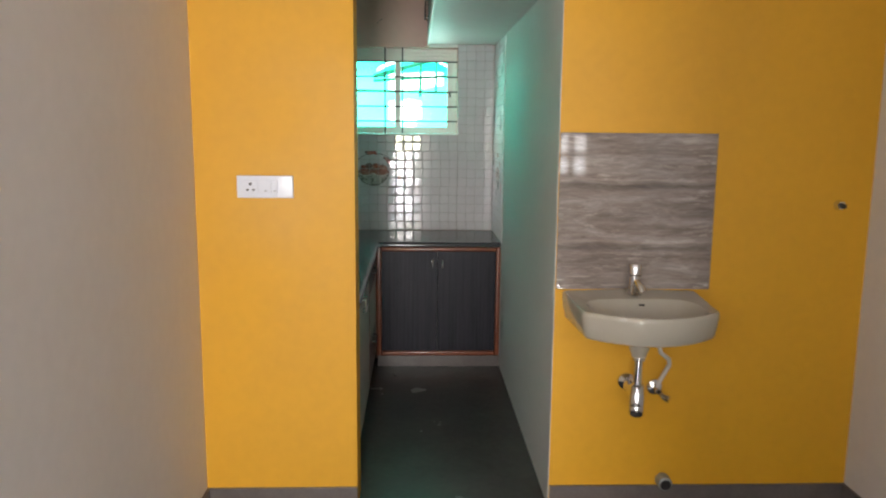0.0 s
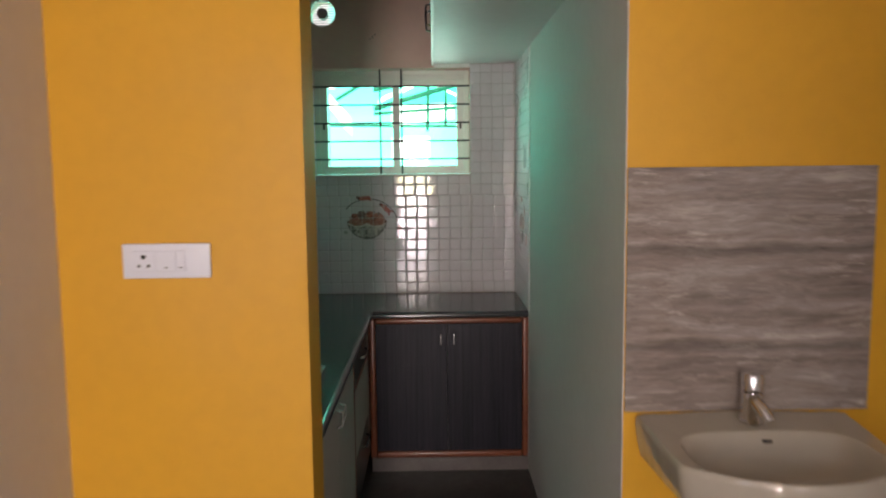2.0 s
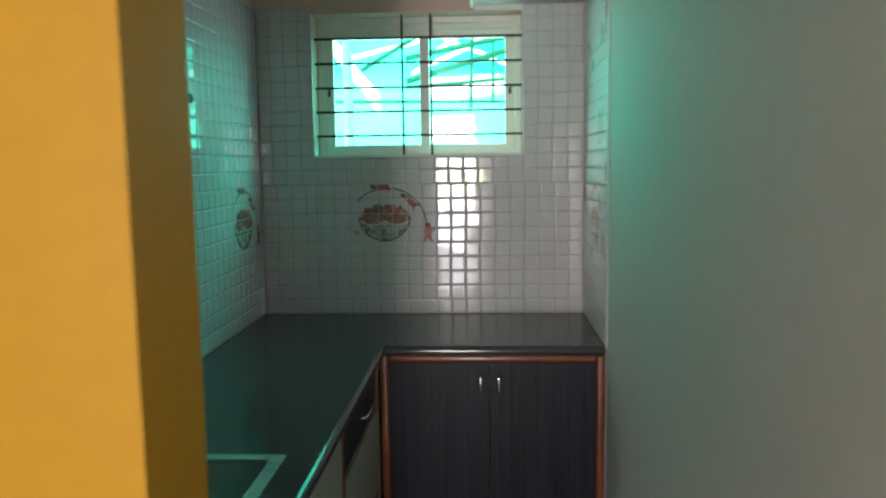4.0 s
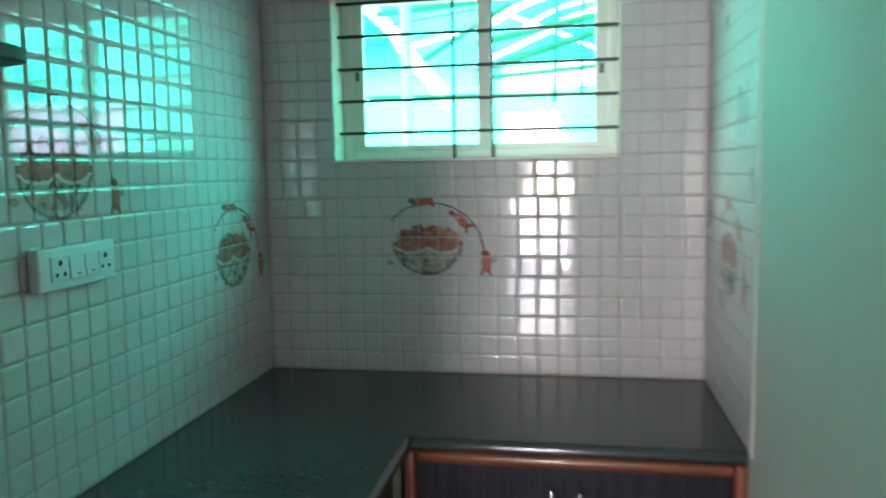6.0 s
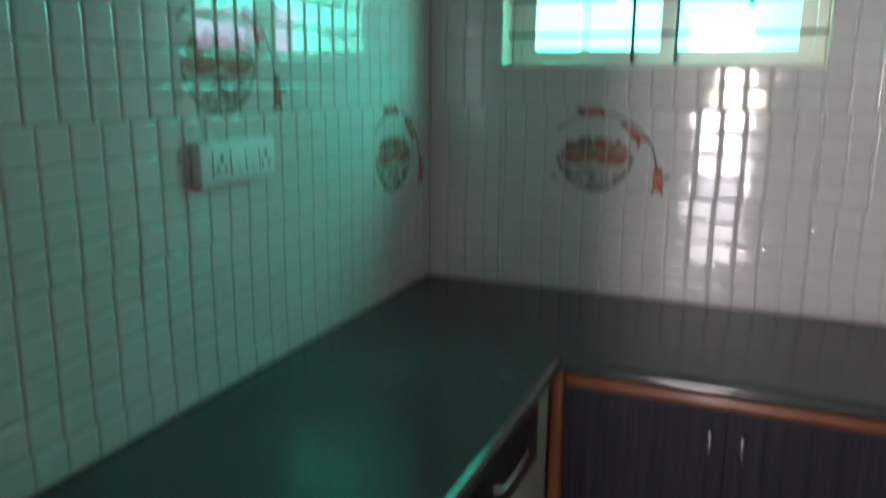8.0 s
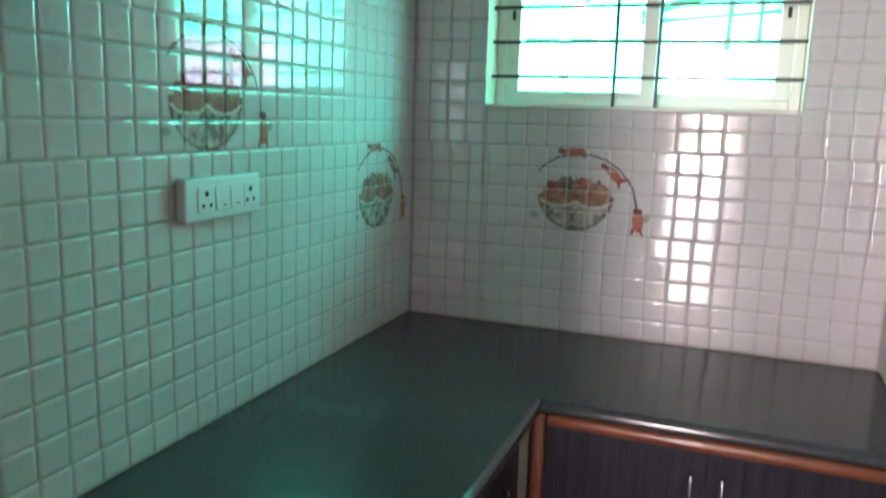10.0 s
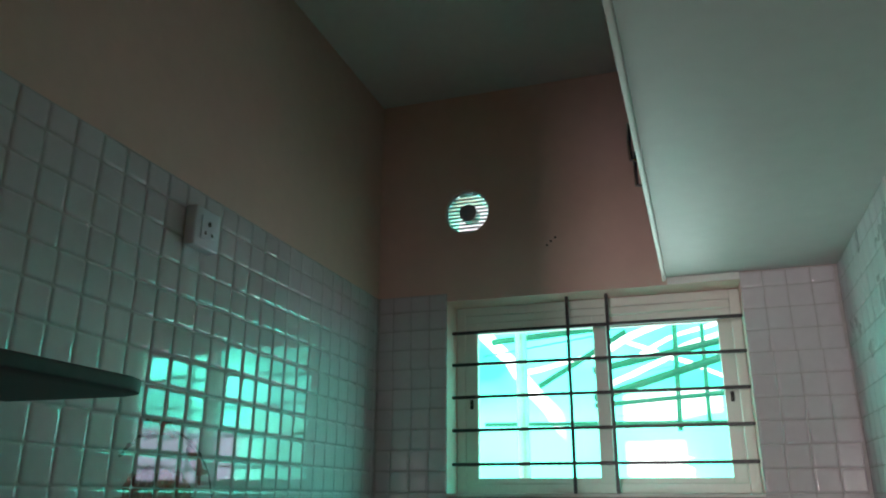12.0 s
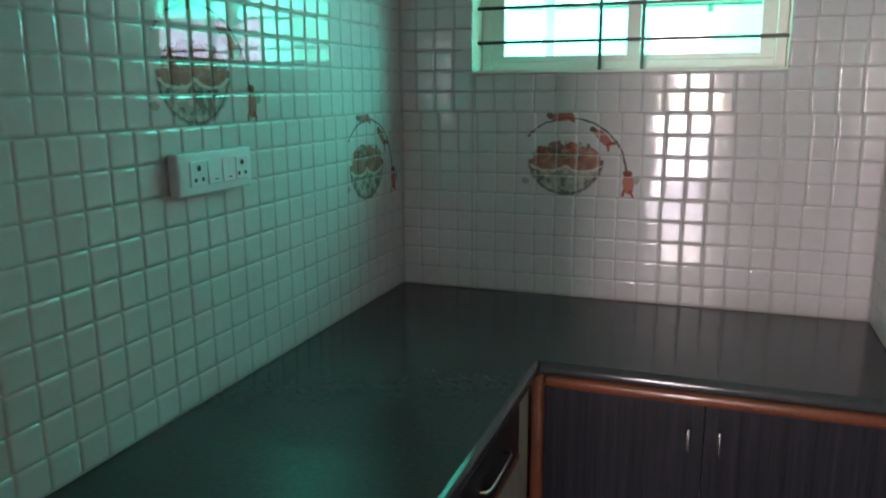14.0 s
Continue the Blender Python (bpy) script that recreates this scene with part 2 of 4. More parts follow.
# ---- mesh helpers ----
def bm_box(x0, x1, y0, y1, z0, z1, bevel=0.0, seg=2, bm=None):
    bm = bm or bmesh.new()
    r = bmesh.ops.create_cube(bm, size=1)
    vs = r["verts"]
    for v in vs:
        v.co = Vector((x0 if v.co.x < 0 else x1, y0 if v.co.y < 0 else y1, z0 if v.co.z < 0 else z1))
    if bevel:
        es = list({e for v in vs for e in v.link_edges})
        bmesh.ops.bevel(bm, geom=es, offset=bevel, segments=seg, profile=0.6, affect="EDGES")
    return bm


def bm_tube(points, radius, seg=14, bm=None):
    """A round bar along a line of points; radius may be a list."""
    bm = bm or bmesh.new()
    pts = [Vector(p) for p in points]
    rad = radius if isinstance(radius, (list, tuple)) else [radius] * len(pts)
    rings = []
    up = None
    for i, p in enumerate(pts):
        d = (pts[min(i + 1, len(pts) - 1)] - pts[max(i - 1, 0)]).normalized()
        if up is None:
            up = Vector((0, 0, 1)) if abs(d.z) < 0.9 else Vector((1, 0, 0))
        a = (up - d * up.dot(d)).normalized()
        up = a
        c = d.cross(a)
        rings.append([bm.verts.new(p + (a * math.cos(2 * math.pi * k / seg) + c * math.sin(2 * math.pi * k / seg)) * rad[i]) for k in range(seg)])
    for r0, r1 in zip(rings, rings[1:]):
        for k in range(seg):
            bm.faces.new((r0[k], r0[(k + 1) % seg], r1[(k + 1) % seg], r1[k]))
    bm.faces.new(rings[0])
    bm.faces.new(list(reversed(rings[-1])))
    return bm


def bm_prism(outline, axis, a, b, bevel=0.0):
    """A flat outline of (u, v) pushed from a to b along x, y or z."""
    bm = bmesh.new()

    def co(u, v, w):
        return {"x": (w, u, v), "y": (u, w, v), "z": (u, v, w)}[axis]
    v0 = [bm.verts.new(co(u, v, a)) for u, v in outline]
    v1 = [bm.verts.new(co(u, v, b)) for u, v in outline]
    n = len(outline)
    bm.faces.new(v0)
    bm.faces.new(list(reversed(v1)))
    for i in range(n):
        bm.faces.new((v0[i], v0[(i + 1) % n], v1[(i + 1) % n], v1[i]))
    if bevel:
        bmesh.ops.bevel(bm, geom=list(bm.edges), offset=bevel, segments=2, profile=0.6, affect="EDGES")
    return bm


def mesh_of(name, bm, material, smooth=False):
    bmesh.ops.recalc_face_normals(bm, faces=bm.faces)
    me = bpy.data.meshes.new(name)
    bm.to_mesh(me)
    bm.free()
    me.materials.append(material)
    if smooth:
        me.polygons.foreach_set("use_smooth", [True] * len(me.polygons))
        me.set_sharp_from_angle(angle=radians(38))
    return me


def part(name, bm, material, parent, label="", smooth=False):
    ob = new(name, mesh_of(name, bm, material, smooth))
    ob.parent = parent
    if parent is not None:
        ob.matrix_parent_inverse = parent.matrix_basis.inverted()
    if label:
        ob["label"] = label
    return ob


def thing(name, base, label, category, group="", kind=""):
    ob = new(name)
    ob.empty_display_size = 0.05
    ob.matrix_basis = Matrix.Translation(base)
    return tagged(ob, label, category, group, kind)


def solid(name, bm, material, label, category, kind="structure", smooth=False):
    return tagged(new(name, mesh_of(name, bm, material, smooth)), label, category, kind=kind)


def S(name, box, material, label, category="wall", bevel=0.0):
    return solid(name, bm_box(*box, bevel=bevel), material, label, category)


# ---- structure ----
T = 0.16
S("floor", (XL - T, XR2 + T, Y0 - T, YB + T, -0.14, ZF), M_FLOOR, "dark grey glossy tiled floor running into the kitchen", "floor")
S("ceiling", (XL - T, XR2 + T, Y0 - T, YB + T, ZC, ZC + 0.12), M_CEIL, "plain white painted ceiling", "ceiling")
hw = thing("wall_hall_west", (XL, 1.5, 0), "beige painted hall wall beside the yellow wall", "wall", kind="structure")
# the break at y 0.35 to 1.35 is an invented opening for the fill
for bx in ((Y0, 0.35, ZF, ZC), (1.35, YF, ZF, ZC), (0.35, 1.35, ZF, 0.9), (0.35, 1.35, 2.1, ZC)):
    part("wall_panel", bm_box(XL - T, XL, bx[0], bx[1], bx[2], bx[3]), M_BEIGE, hw)
S("wall_hall_east", (XR2, XR2 + T, YP, YK, ZF, ZC), M_BEIGE, "beige painted hall wall beyond the basin")
yel = thing("wall_yellow", (0.6, YF, 0), "deep yellow painted partition wall with open kitchen entrance", "wall", kind="structure")
part("wall_panel", bm_box(XL - T, OL, YF, YK, ZF, ZC), M_YELLOW, yel)
part("wall_panel", bm_box(OR + 0.0028, XR2, YF, YK, ZF, ZC), M_YELLOW, yel)
part("jamb_lining", bm_box(OR, OR + 0.0026, YF + 0.0015, YK, ZF, ZC), M_WHITE, yel, "pale painted jamb")
# unseen lintel, set low to keep door light off the upper back wall
part("wall_panel", bm_box(OL, OR, YF, YK, 2.20, ZC), M_YELLOW, yel)
# behind the camera: the open entrance door, an added passage wall that keeps its light off the basin side, and the
# hall's end wall with a small window
ent = thing("wall_entrance", (-0.3, Y0, 0), "beige wall with the open entrance doorway", "wall", kind="structure")
for bx in ((XL - T, -0.60, ZF, ZC), (0.12, XP + 0.1, ZF, ZC), (-0.60, 0.12, 2.1, ZC)):
    part("wall_panel", bm_box(bx[0], bx[1], Y0 - T, Y0, bx[2], bx[3]), M_BEIGE, ent)
S("wall_door_light_block", (XP, XP + 0.12, Y0, YP - 0.12, ZF, ZC), M_BEIGE, "unseen beige wall added to screen the basin side from door light")
endw = thing("wall_hall_south", (1.2, YP, 0), "beige hall wall with a small window", "wall", kind="structure")
for bx in ((XP, HX0, ZF, ZC), (HX1, XR2, ZF, ZC), (HX0, HX1, ZF, HZ0), (HX0, HX1, HZ1, ZC)):
    part("wall_panel", bm_box(bx[0], bx[1], YP - 0.12, YP, bx[2], bx[3]), M_BEIGE, endw)
hwin = thing("window_2", ((HX0 + HX1) / 2, YP - 0.06, HZ0), "cream framed hall window with two sashes", "window", kind="structure")
for bx in ((HX0, HX0 + 0.05, HZ0, HZ1), (HX1 - 0.05, HX1, HZ0, HZ1), ((HX0 + HX1) / 2 + 0.10, (HX0 + HX1) / 2 + 0.155, HZ0, HZ1)):
    part("window_frame", bm_box(bx[0] + 0.001, bx[1] - 0.001, YP - 0.08, YP - 0.04, bx[2] + 0.001, bx[3] - 0.001, bevel=0.003), M_FRAME, hwin)
for z in (HZ0 + 0.002, HZ0 + 0.19, HZ0 + 0.37, HZ1 - 0.052):
    part("rail", bm_box(HX0 + 0.05, HX1 - 0.05, YP - 0.075, YP - 0.045, z, z + 0.05, bevel=0.003), M_FRAME, hwin)
# kitchen walls
S("wall_kitchen_west", (XL - T, XL, YK, YB + T, ZF, ZC), M_PINK, "pinkish cream painted kitchen wall above white tiles")
S("wall_kitchen_east", (XR, XR + 0.10, YK, YB + T, ZF, ZC), M_WHITE, "pale painted kitchen side wall tinted by green daylight")
wb = thing("wall_kitchen_north", (0, YB, 0), "pinkish cream painted back wall with the kitchen window", "wall", kind="structure")
# white band over the pink wall imitates window glare under the loft
part("head_glare", bm_box(LX + 0.001, WR, YB - 0.003, YB - 0.0002, WT + 0.0005, LZ - 0.0005), M_REVEAL, wb, "white strip above the window standing for its glare")
FANX, FANZ, FANR = -0.42, 2.418, 0.078
part("wall_panel", bm_box(XL, WL, YB, YB + T, ZF, 2.20), M_PINK, wb)
part("wall_panel", bm_box(WR, XR, YB, YB + T, ZF, 2.20), M_PINK, wb)
part("wall_panel", bm_box(WL, WR, YB, YB + T, ZF, WB), M_PINK, wb)
part("wall_panel", bm_box(WL, WR, YB, YB + T, WT, 2.20), M_PINK, wb)
# upper part with a round hole for the exhaust
bm = bmesh.new()
seg = 40
ring = [(FANX + FANR * math.cos(2 * math.pi * (k + 0.5) / seg), FANZ + FANR * math.sin(2 * math.pi * (k + 0.5) / seg)) for k in range(seg)]


def square_at(k):
    a = 2 * math.pi * (k + 0.5) / seg
    c, s = math.cos(a), math.sin(a)
    f = 0.15 / max(abs(c), abs(s))
    return FANX + c * f, FANZ + s * f


for k in range(seg):
    j = (k + 1) % seg
    a0, a1 = ring[k], ring[j]
    b0, b1 = square_at(k), square_at(j)
    for y in (YB, YB + T):
        bm.faces.new([bm.verts.new((p[0], y, p[1])) for p in (a0, a1, b1, b0)])
    bm.faces.new([bm.verts.new(q) for q in ((a0[0], YB, a0[1]), (a1[0], YB, a1[1]), (a1[0], YB + T, a1[1]), (a0[0], YB + T, a0[1]))])
# corners of the square ring
for sx in (-1, 1):
    for sz in (-1, 1):
        kk = [square_at(k) for k in range(seg)]
        side_x = [p for p in kk if abs(p[0] - (FANX + sx * 0.15)) < 1e-6]
        side_z = [p for p in kk if abs(p[1] - (FANZ + sz * 0.15)) < 1e-6]
        px = max(side_x, key=lambda p: sz * p[1])
        pz = max(side_z, key=lambda p: sx * p[0])
        if px != pz:
            for y in (YB, YB + T):
                bm.faces.new([bm.verts.new((p[0], y, p[1])) for p in (px, (FANX + sx * 0.15, FANZ + sz * 0.15), pz)])
for bx in ((XL, FANX - 0.15, 2.20, ZC), (FANX + 0.15, XR, 2.20, ZC), (FANX - 0.15, FANX + 0.15, 2.20, FANZ - 0.15), (FANX - 0.15, FANX + 0.15, FANZ + 0.15, ZC)):
    bm_box(bx[0], bx[1], YB, YB + T, bx[2], bx[3], bm=bm)
bmesh.ops.remove_doubles(bm, verts=bm.verts, dist=1e-5)
part("wall_panel", bm, M_PINK, wb)

# ---- skirting ----
for nm, bx in (("skirting", (XL + 0.001, OL, YF - 0.012, YF - 0.0005, ZF, 0.078)), ("skirting", (OR + 0.004, XR2, YF - 0.012, YF - 0.0005, ZF, 0.078)),
               ("skirting", (XL + 0.0005, XL + 0.012, Y0, YF - 0.013, ZF, 0.078)), ("skirting", (XR2 - 0.012, XR2 - 0.0005, YP, YF - 0.013, ZF, 0.078))):
    S("baseboard", bx, M_SKIRT, "dark grey tile skirting along the painted wall", "baseboard", bevel=0.001)

# ---- loft ----
loft = thing("kitchen_loft", (XR, 5.1, LZ), "overhead storage loft with pale painted underside", "loft", kind="structure")
part("loft_slab", bm_box(LX, XR - 0.001, YK + 0.001, YB - 0.001, LZ, LZ + 0.06), M_LOFT, loft)
part("edge_trim", bm_box(LX - 0.0115, LX - 0.0005, YK + 0.001, YB - 0.001, LZ - 0.012, LZ + 0.05, bevel=0.003), M_FRAME, loft, "pale edge strip")
for i in range(4):
    y0 = YK + 0.02 + i * 0.585
    d = part("loft_door", bm_box(LX - 0.012, LX + 0.008, y0, y0 + 0.575, LZ + 0.065, ZC - 0.02, bevel=0.002), M_LAM, loft)
    hy = y0 + (0.5 if i % 2 == 0 else 0.07)
    part("handle", bm_tube([(LX - 0.012, hy, 2.22), (LX - 0.035, hy, 2.225), (LX - 0.037, hy, 2.27), (LX - 0.035, hy, 2.315), (LX - 0.012, hy, 2.32)], 0.005, 8), M_CHROME, d, "dark metal bow handle", True)

# ---- worktop and shelf ----
CI, CF = -0.118, 5.682
worktop = thing("kitchen_worktop", (-0.3, 5.2, HC - 0.02), "polished black granite L-shaped worktop on wooden base units", "worktop")
NO = 0.016
SKX0, SKX1, SKY0, SKY1 = -0.60, -0.222, 4.12, 4.635   # sink


def bm_plan(xs, ys, inside, z0, z1):
    """A slab made of the plan cells for which inside(x, y) holds, with walls round its outline and holes."""
    bm = bmesh.new()
    keep = {(i, j) for i in range(len(xs) - 1) for j in range(len(ys) - 1) if inside((xs[i] + xs[i + 1]) / 2, (ys[j] + ys[j + 1]) / 2)}

    def face(*q):
        bm.faces.new([bm.verts.new(p) for p in q])
    for i, j in keep:
        x0, x1, y0, y1 = xs[i], xs[i + 1], ys[j], ys[j + 1]
        for z in (z0, z1):
            face((x0, y0, z), (x1, y0, z), (x1, y1, z), (x0, y1, z))
        for di, dj, p, q in ((-1, 0, (x0, y0), (x0, y1)), (1, 0, (x1, y0), (x1, y1)), (0, -1, (x0, y0), (x1, y0)), (0, 1, (x0, y1), (x1, y1))):
            if (i + di, j + dj) not in keep:
                face((*p, z0), (*q, z0), (*q, z1), (*p, z1))
    bmesh.ops.remove_doubles(bm, verts=bm.verts, dist=1e-5)
    return bm


bm = bm_plan([XL + 0.001, SKX0, SKX1, CI - NO, XR - 0.001], [YK + 0.001, SKY0, SKY1, CF + NO, YB - 0.001],
             lambda x, y: (x < CI - NO or y > CF + NO) and not (SKX0 < x < SKX1 and SKY0 < y < SKY1), HC - 0.02, HC)
part("slab", bm, M_GRANITE, worktop)
NB = 0.0275  # depth of the doubled, rounded granite edge
NOSE = [(-NO, -NB), (-0.004, -NB), (-0.001, -NB + 0.003), (0.0, -NB + 0.008), (0.0, -0.0145), (-0.0015, -0.0095), (-0.005, -0.0045), (-0.010, -0.0012), (-NO, 0.0006)]
part("nosing", bm_prism([(CI + u, HC + v) for u, v in NOSE], "y", YK + 0.001, CF + NO), M_NOSING, worktop, "rounded granite edge", True)
part("nosing", bm_prism([(CF - u, HC + v) for u, v in NOSE], "x", CI, XR - 0.001), M_NOSING, worktop, "rounded granite edge", True)
sink = thing("kitchen_sink", (-0.41, 4.38, HC - 0.18), "stainless steel sink set into the black worktop", "sink")
part("rim", bm_plan([SKX0 - 0.012, SKX0 + 0.018, SKX1 - 0.018, SKX1 + 0.012], [SKY0 - 0.012, SKY0 + 0.018, SKY1 - 0.018, SKY1 + 0.012],
                    lambda x, y: not (SKX0 + 0.018 < x < SKX1 - 0.018 and SKY0 + 0.018 < y < SKY1 - 0.018), HC + 0.0006, HC + 0.0035), M_STEEL, sink)
bm = bmesh.new()
rings = []
for inset, z in ((0.010, HC), (0.018, HC - 0.004), (0.022, HC - 0.15), (0.034, HC - 0.172), (0.060, HC - 0.178)):
    rings.append([bm.verts.new((x, y, z)) for x, y in ((SKX0 + inset, SKY0 + inset), (SKX1 - inset, SKY0 + inset), (SKX1 - inset, SKY1 - inset), (SKX0 + inset, SKY1 - inset))])
for r0, r1 in zip(rings, rings[1:]):
    for k in range(4):
        bm.faces.new((r0[k], r0[(k + 1) % 4], r1[(k + 1) % 4], r1[k]))
bm.faces.new(rings[-1])
part("bowl", bm, M_STEEL, sink)
part("drain", bm_tube([(-0.41, 4.38, HC - 0.1778), (-0.41, 4.38, HC - 0.1745), (-0.41, 4.38, HC - 0.174)], [0.042, 0.042, 0.034], 24), M_CHROME, sink, smooth=True)
SZ, SX, SY = 1.637, -0.462, 4.889
out = [(XL + 0.001, YK + 0.002), (SX, YK + 0.002)]
for k in range(9):
    a = k / 8 * math.pi / 2
    out.append((SX - 0.05 + 0.05 * math.cos(a), SY - 0.05 + 0.05 * math.sin(a)))
out += [(XL + 0.001, SY)]
tagged(new("wall_shelf", mesh_of("wall_shelf", bm_prism(out, "z", SZ - 0.008, SZ + 0.012, bevel=0.004), M_SHELF, True)), "dark granite wall shelf with rounded corner on tiled wall", "shelf")

# ---- window ----
FY = YB + 0.105
win = thing("window_1", ((WL + WR) / 2, FY, WB), "cream framed sliding kitchen window behind black iron bars", "window", kind="structure")
part("window_sill", bm_box(WL, WR, YB - 0.006, YB + T, WB - 0.001, WB + 0.006, bevel=0.002), M_REVEAL, win)


def frame_rect(name, x0, x1, z0, z1, w, y0, y1, material, parent, label=""):
    bm = bmesh.new()
    for b in ((x0, x0 + w, z0, z1), (x1 - w, x1, z0, z1), (x0 + w, x1 - w, z0, z0 + w), (x0 + w, x1 - w, z1 - w, z1)):
        bm_box(b[0], b[1], y0, y1, b[2], b[3], bevel=0.002, seg=1, bm=bm)
    return part(name, bm, material, parent, label)


frame_rect("window_frame", WL + 0.001, WR - 0.001, WB + 0.007, WT - 0.001, 0.030, FY, FY + 0.05, M_FRAME, win)
XM = -0.015
part("head_rail", bm_box(WL + 0.032, WR - 0.032, FY + 0.002, FY + 0.048, WT - 0.055, WT - 0.0315, bevel=0.002), M_FRAME, win)
s1 = frame_rect("sash", WL + 0.03, XM + 0.022, WB + 0.012, WT - 0.05, 0.042, FY + 0.006, FY + 0.026, M_FRAME, win)
s2 = frame_rect("sash", XM - 0.022, WR - 0.03, WB + 0.012, WT - 0.05, 0.042, FY + 0.027, FY + 0.047, M_FRAME, win)
g1 = part("pane", bm_box(WL + 0.07, XM - 0.018, FY + 0.014, FY + 0.018, WB + 0.052, WT - 0.09), M_GLASS, s1)
g2 = part("pane", bm_box(XM + 0.018, WR - 0.07, FY + 0.035, FY + 0.039, WB + 0.052, WT - 0.09), M_GLASS, s2)
for g in (g1, g2):
    g.visible_shadow = False
part("latch", bm_box(WL + 0.045, WL + 0.056, FY + 0.001, FY + 0.007, 1.77, 1.80, bevel=0.002), M_HOLE, s1, "black sash latch")
part("latch", bm_box(WR - 0.056, WR - 0.045, FY + 0.020, FY + 0.028, 1.77, 1.80, bevel=0.002), M_HOLE, s2, "black sash latch")
grille = thing("window_grille", (0, YB + 0.06, WB), "black painted iron window bars, five across and two upright", "window grille")
for z in (1.594, 1.698, 1.802, 1.907, 2.012):
    part("bar", bm_box(WL + 0.0005, WR - 0.0005, YB + 0.052, YB + 0.062, z - 0.005, z + 0.005, bevel=0.0015, seg=1), M_IRON, grille)
for x in (-0.104, 0.020):
    part("bar", bm_box(x - 0.005, x + 0.005, YB + 0.041, YB + 0.0515, WB + 0.007, WT - 0.0005, bevel=0.0015, seg=1), M_IRON, grille)

# ---- outside the window ----
def net_material():
    m = bpy.data.materials.new("green_shade_net")
    m.use_nodes = True
    nt = m.node_tree
    for n in list(nt.nodes):
        nt.nodes.remove(n)
    L = nt.links.new
    out = nt.nodes.new("ShaderNodeOutputMaterial")
    em = nt.nodes.new("ShaderNodeEmission")
    geo = nt.nodes.new("ShaderNodeNewGeometry")
    mp = nt.nodes.new("ShaderNodeMapping")
    mp.inputs["Scale"].default_value = (0.55, 1, 1.3)
    L(geo.outputs["Position"], mp.inputs[0])
    n = nt.nodes.new("ShaderNodeTexNoise")
    n.inputs["Scale"].default_value, n.inputs["Detail"].default_value = 1.7, 2
    L(mp.outputs[0], n.inputs["Vector"])
    r = nt.nodes.new("ShaderNodeValToRGB")
    e = r.color_ramp.elements
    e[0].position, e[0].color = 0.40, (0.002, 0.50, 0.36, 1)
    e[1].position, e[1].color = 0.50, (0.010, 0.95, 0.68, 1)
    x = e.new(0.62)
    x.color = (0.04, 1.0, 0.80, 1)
    L(n.outputs["Fac"], r.inputs[0])
    sp = nt.nodes.new("ShaderNodeSeparateXYZ")
    L(geo.outputs["Position"], sp.inputs[0])
    def ramp(socket, a, c, lo=0.0, hi=1.0):
        q = nt.nodes.new("ShaderNodeMapRange")
        for key, val in (("From Min", a), ("From Max", c), ("To Min", lo), ("To Max", hi)):
            q.inputs[key].default_value = val
        L(socket, q.inputs["Value"])
        return q.outputs["Result"]

    both = nt.nodes.new("ShaderNodeMath")
    both.operation = "MULTIPLY"
    L(ramp(sp.outputs["Z"], 2.62, 2.70), both.inputs[0])
    L(ramp(sp.outputs["X"], -0.60, -0.70), both.inputs[1])
    mx = nt.nodes.new("ShaderNodeMix")
    mx.data_type = "RGBA"
    L(both.outputs[0], mx.inputs["Factor"])
    L(r.outputs[0], mx.inputs["A"])
    mx.inputs["B"].default_value = (0.25, 0.26, 0.26, 1)
    low = nt.nodes.new("ShaderNodeMath")
    low.operation = "MULTIPLY"
    L(ramp(sp.outputs["Z"], 1.98, 1.92), low.inputs[0])
    L(ramp(sp.outputs["X"], 1.2, 1.3), low.inputs[1])
    mx2 = nt.nodes.new("ShaderNodeMix")
    mx2.data_type = "RGBA"
    L(low.outputs[0], mx2.inputs["Factor"])
    L(mx.outputs["Result"], mx2.inputs["A"])
    mx2.inputs["B"].default_value = (0.19, 0.20, 0.27, 1)
    # white glow painted on the net: a sunlit leaning pipe, pale truss lines, two bright patches
    def op(kind, a, c):
        q = nt.nodes.new("ShaderNodeMath")
        q.operation = kind
        for i, v in enumerate((a, c)):
            if isinstance(v, float):
                q.inputs[i].default_value = v
            else:
                L(v, q.inputs[i])
        return q.outputs[0]

    X, Z = sp.outputs["X"], sp.outputs["Z"]
    ragged = op("MULTIPLY", op("SUBTRACT", n.outputs["Fac"], 0.5), 0.25)

    def streak_at(x0, z0, slope, width, xa, xb):
        line = op("ABSOLUTE", op("ADD", op("SUBTRACT", op("SUBTRACT", Z, z0), op("MULTIPLY", op("SUBTRACT", X, x0), slope)), ragged), 0.0)
        ends = op("MULTIPLY", ramp(X, xa - 0.04, xa + 0.04), ramp(X, xb + 0.04, xb - 0.04))
        return op("MULTIPLY", ramp(line, width, width * 0.6), ends)

    streak = streak_at(-1.16, 2.67, -1.14, 0.075, -1.4, -0.54)
    for x0, z0, slope, width, xa, xb in ((-0.2, 2.16, 0.42, 0.022, -0.25, 0.7), (-0.2, 2.26, 0.40, 0.016, -0.1, 0.7), (-0.2, 2.40, 0.30, 0.020, -0.25, 0.5), (0.1, 2.30, -0.5, 0.014, -0.1, 0.5), (-0.9, 2.22, 0.25, 0.018, -0.75, -0.3)):
        streak = op("MAXIMUM", streak, streak_at(x0, z0, slope, width, xa, xb))

    def bright_patch(x0, x1, z0, z1):
        u = op("MULTIPLY", ramp(X, x0 - 0.02, x0 + 0.02), ramp(X, x1 + 0.02, x1 - 0.02))
        zz = op("ADD", Z, ragged)
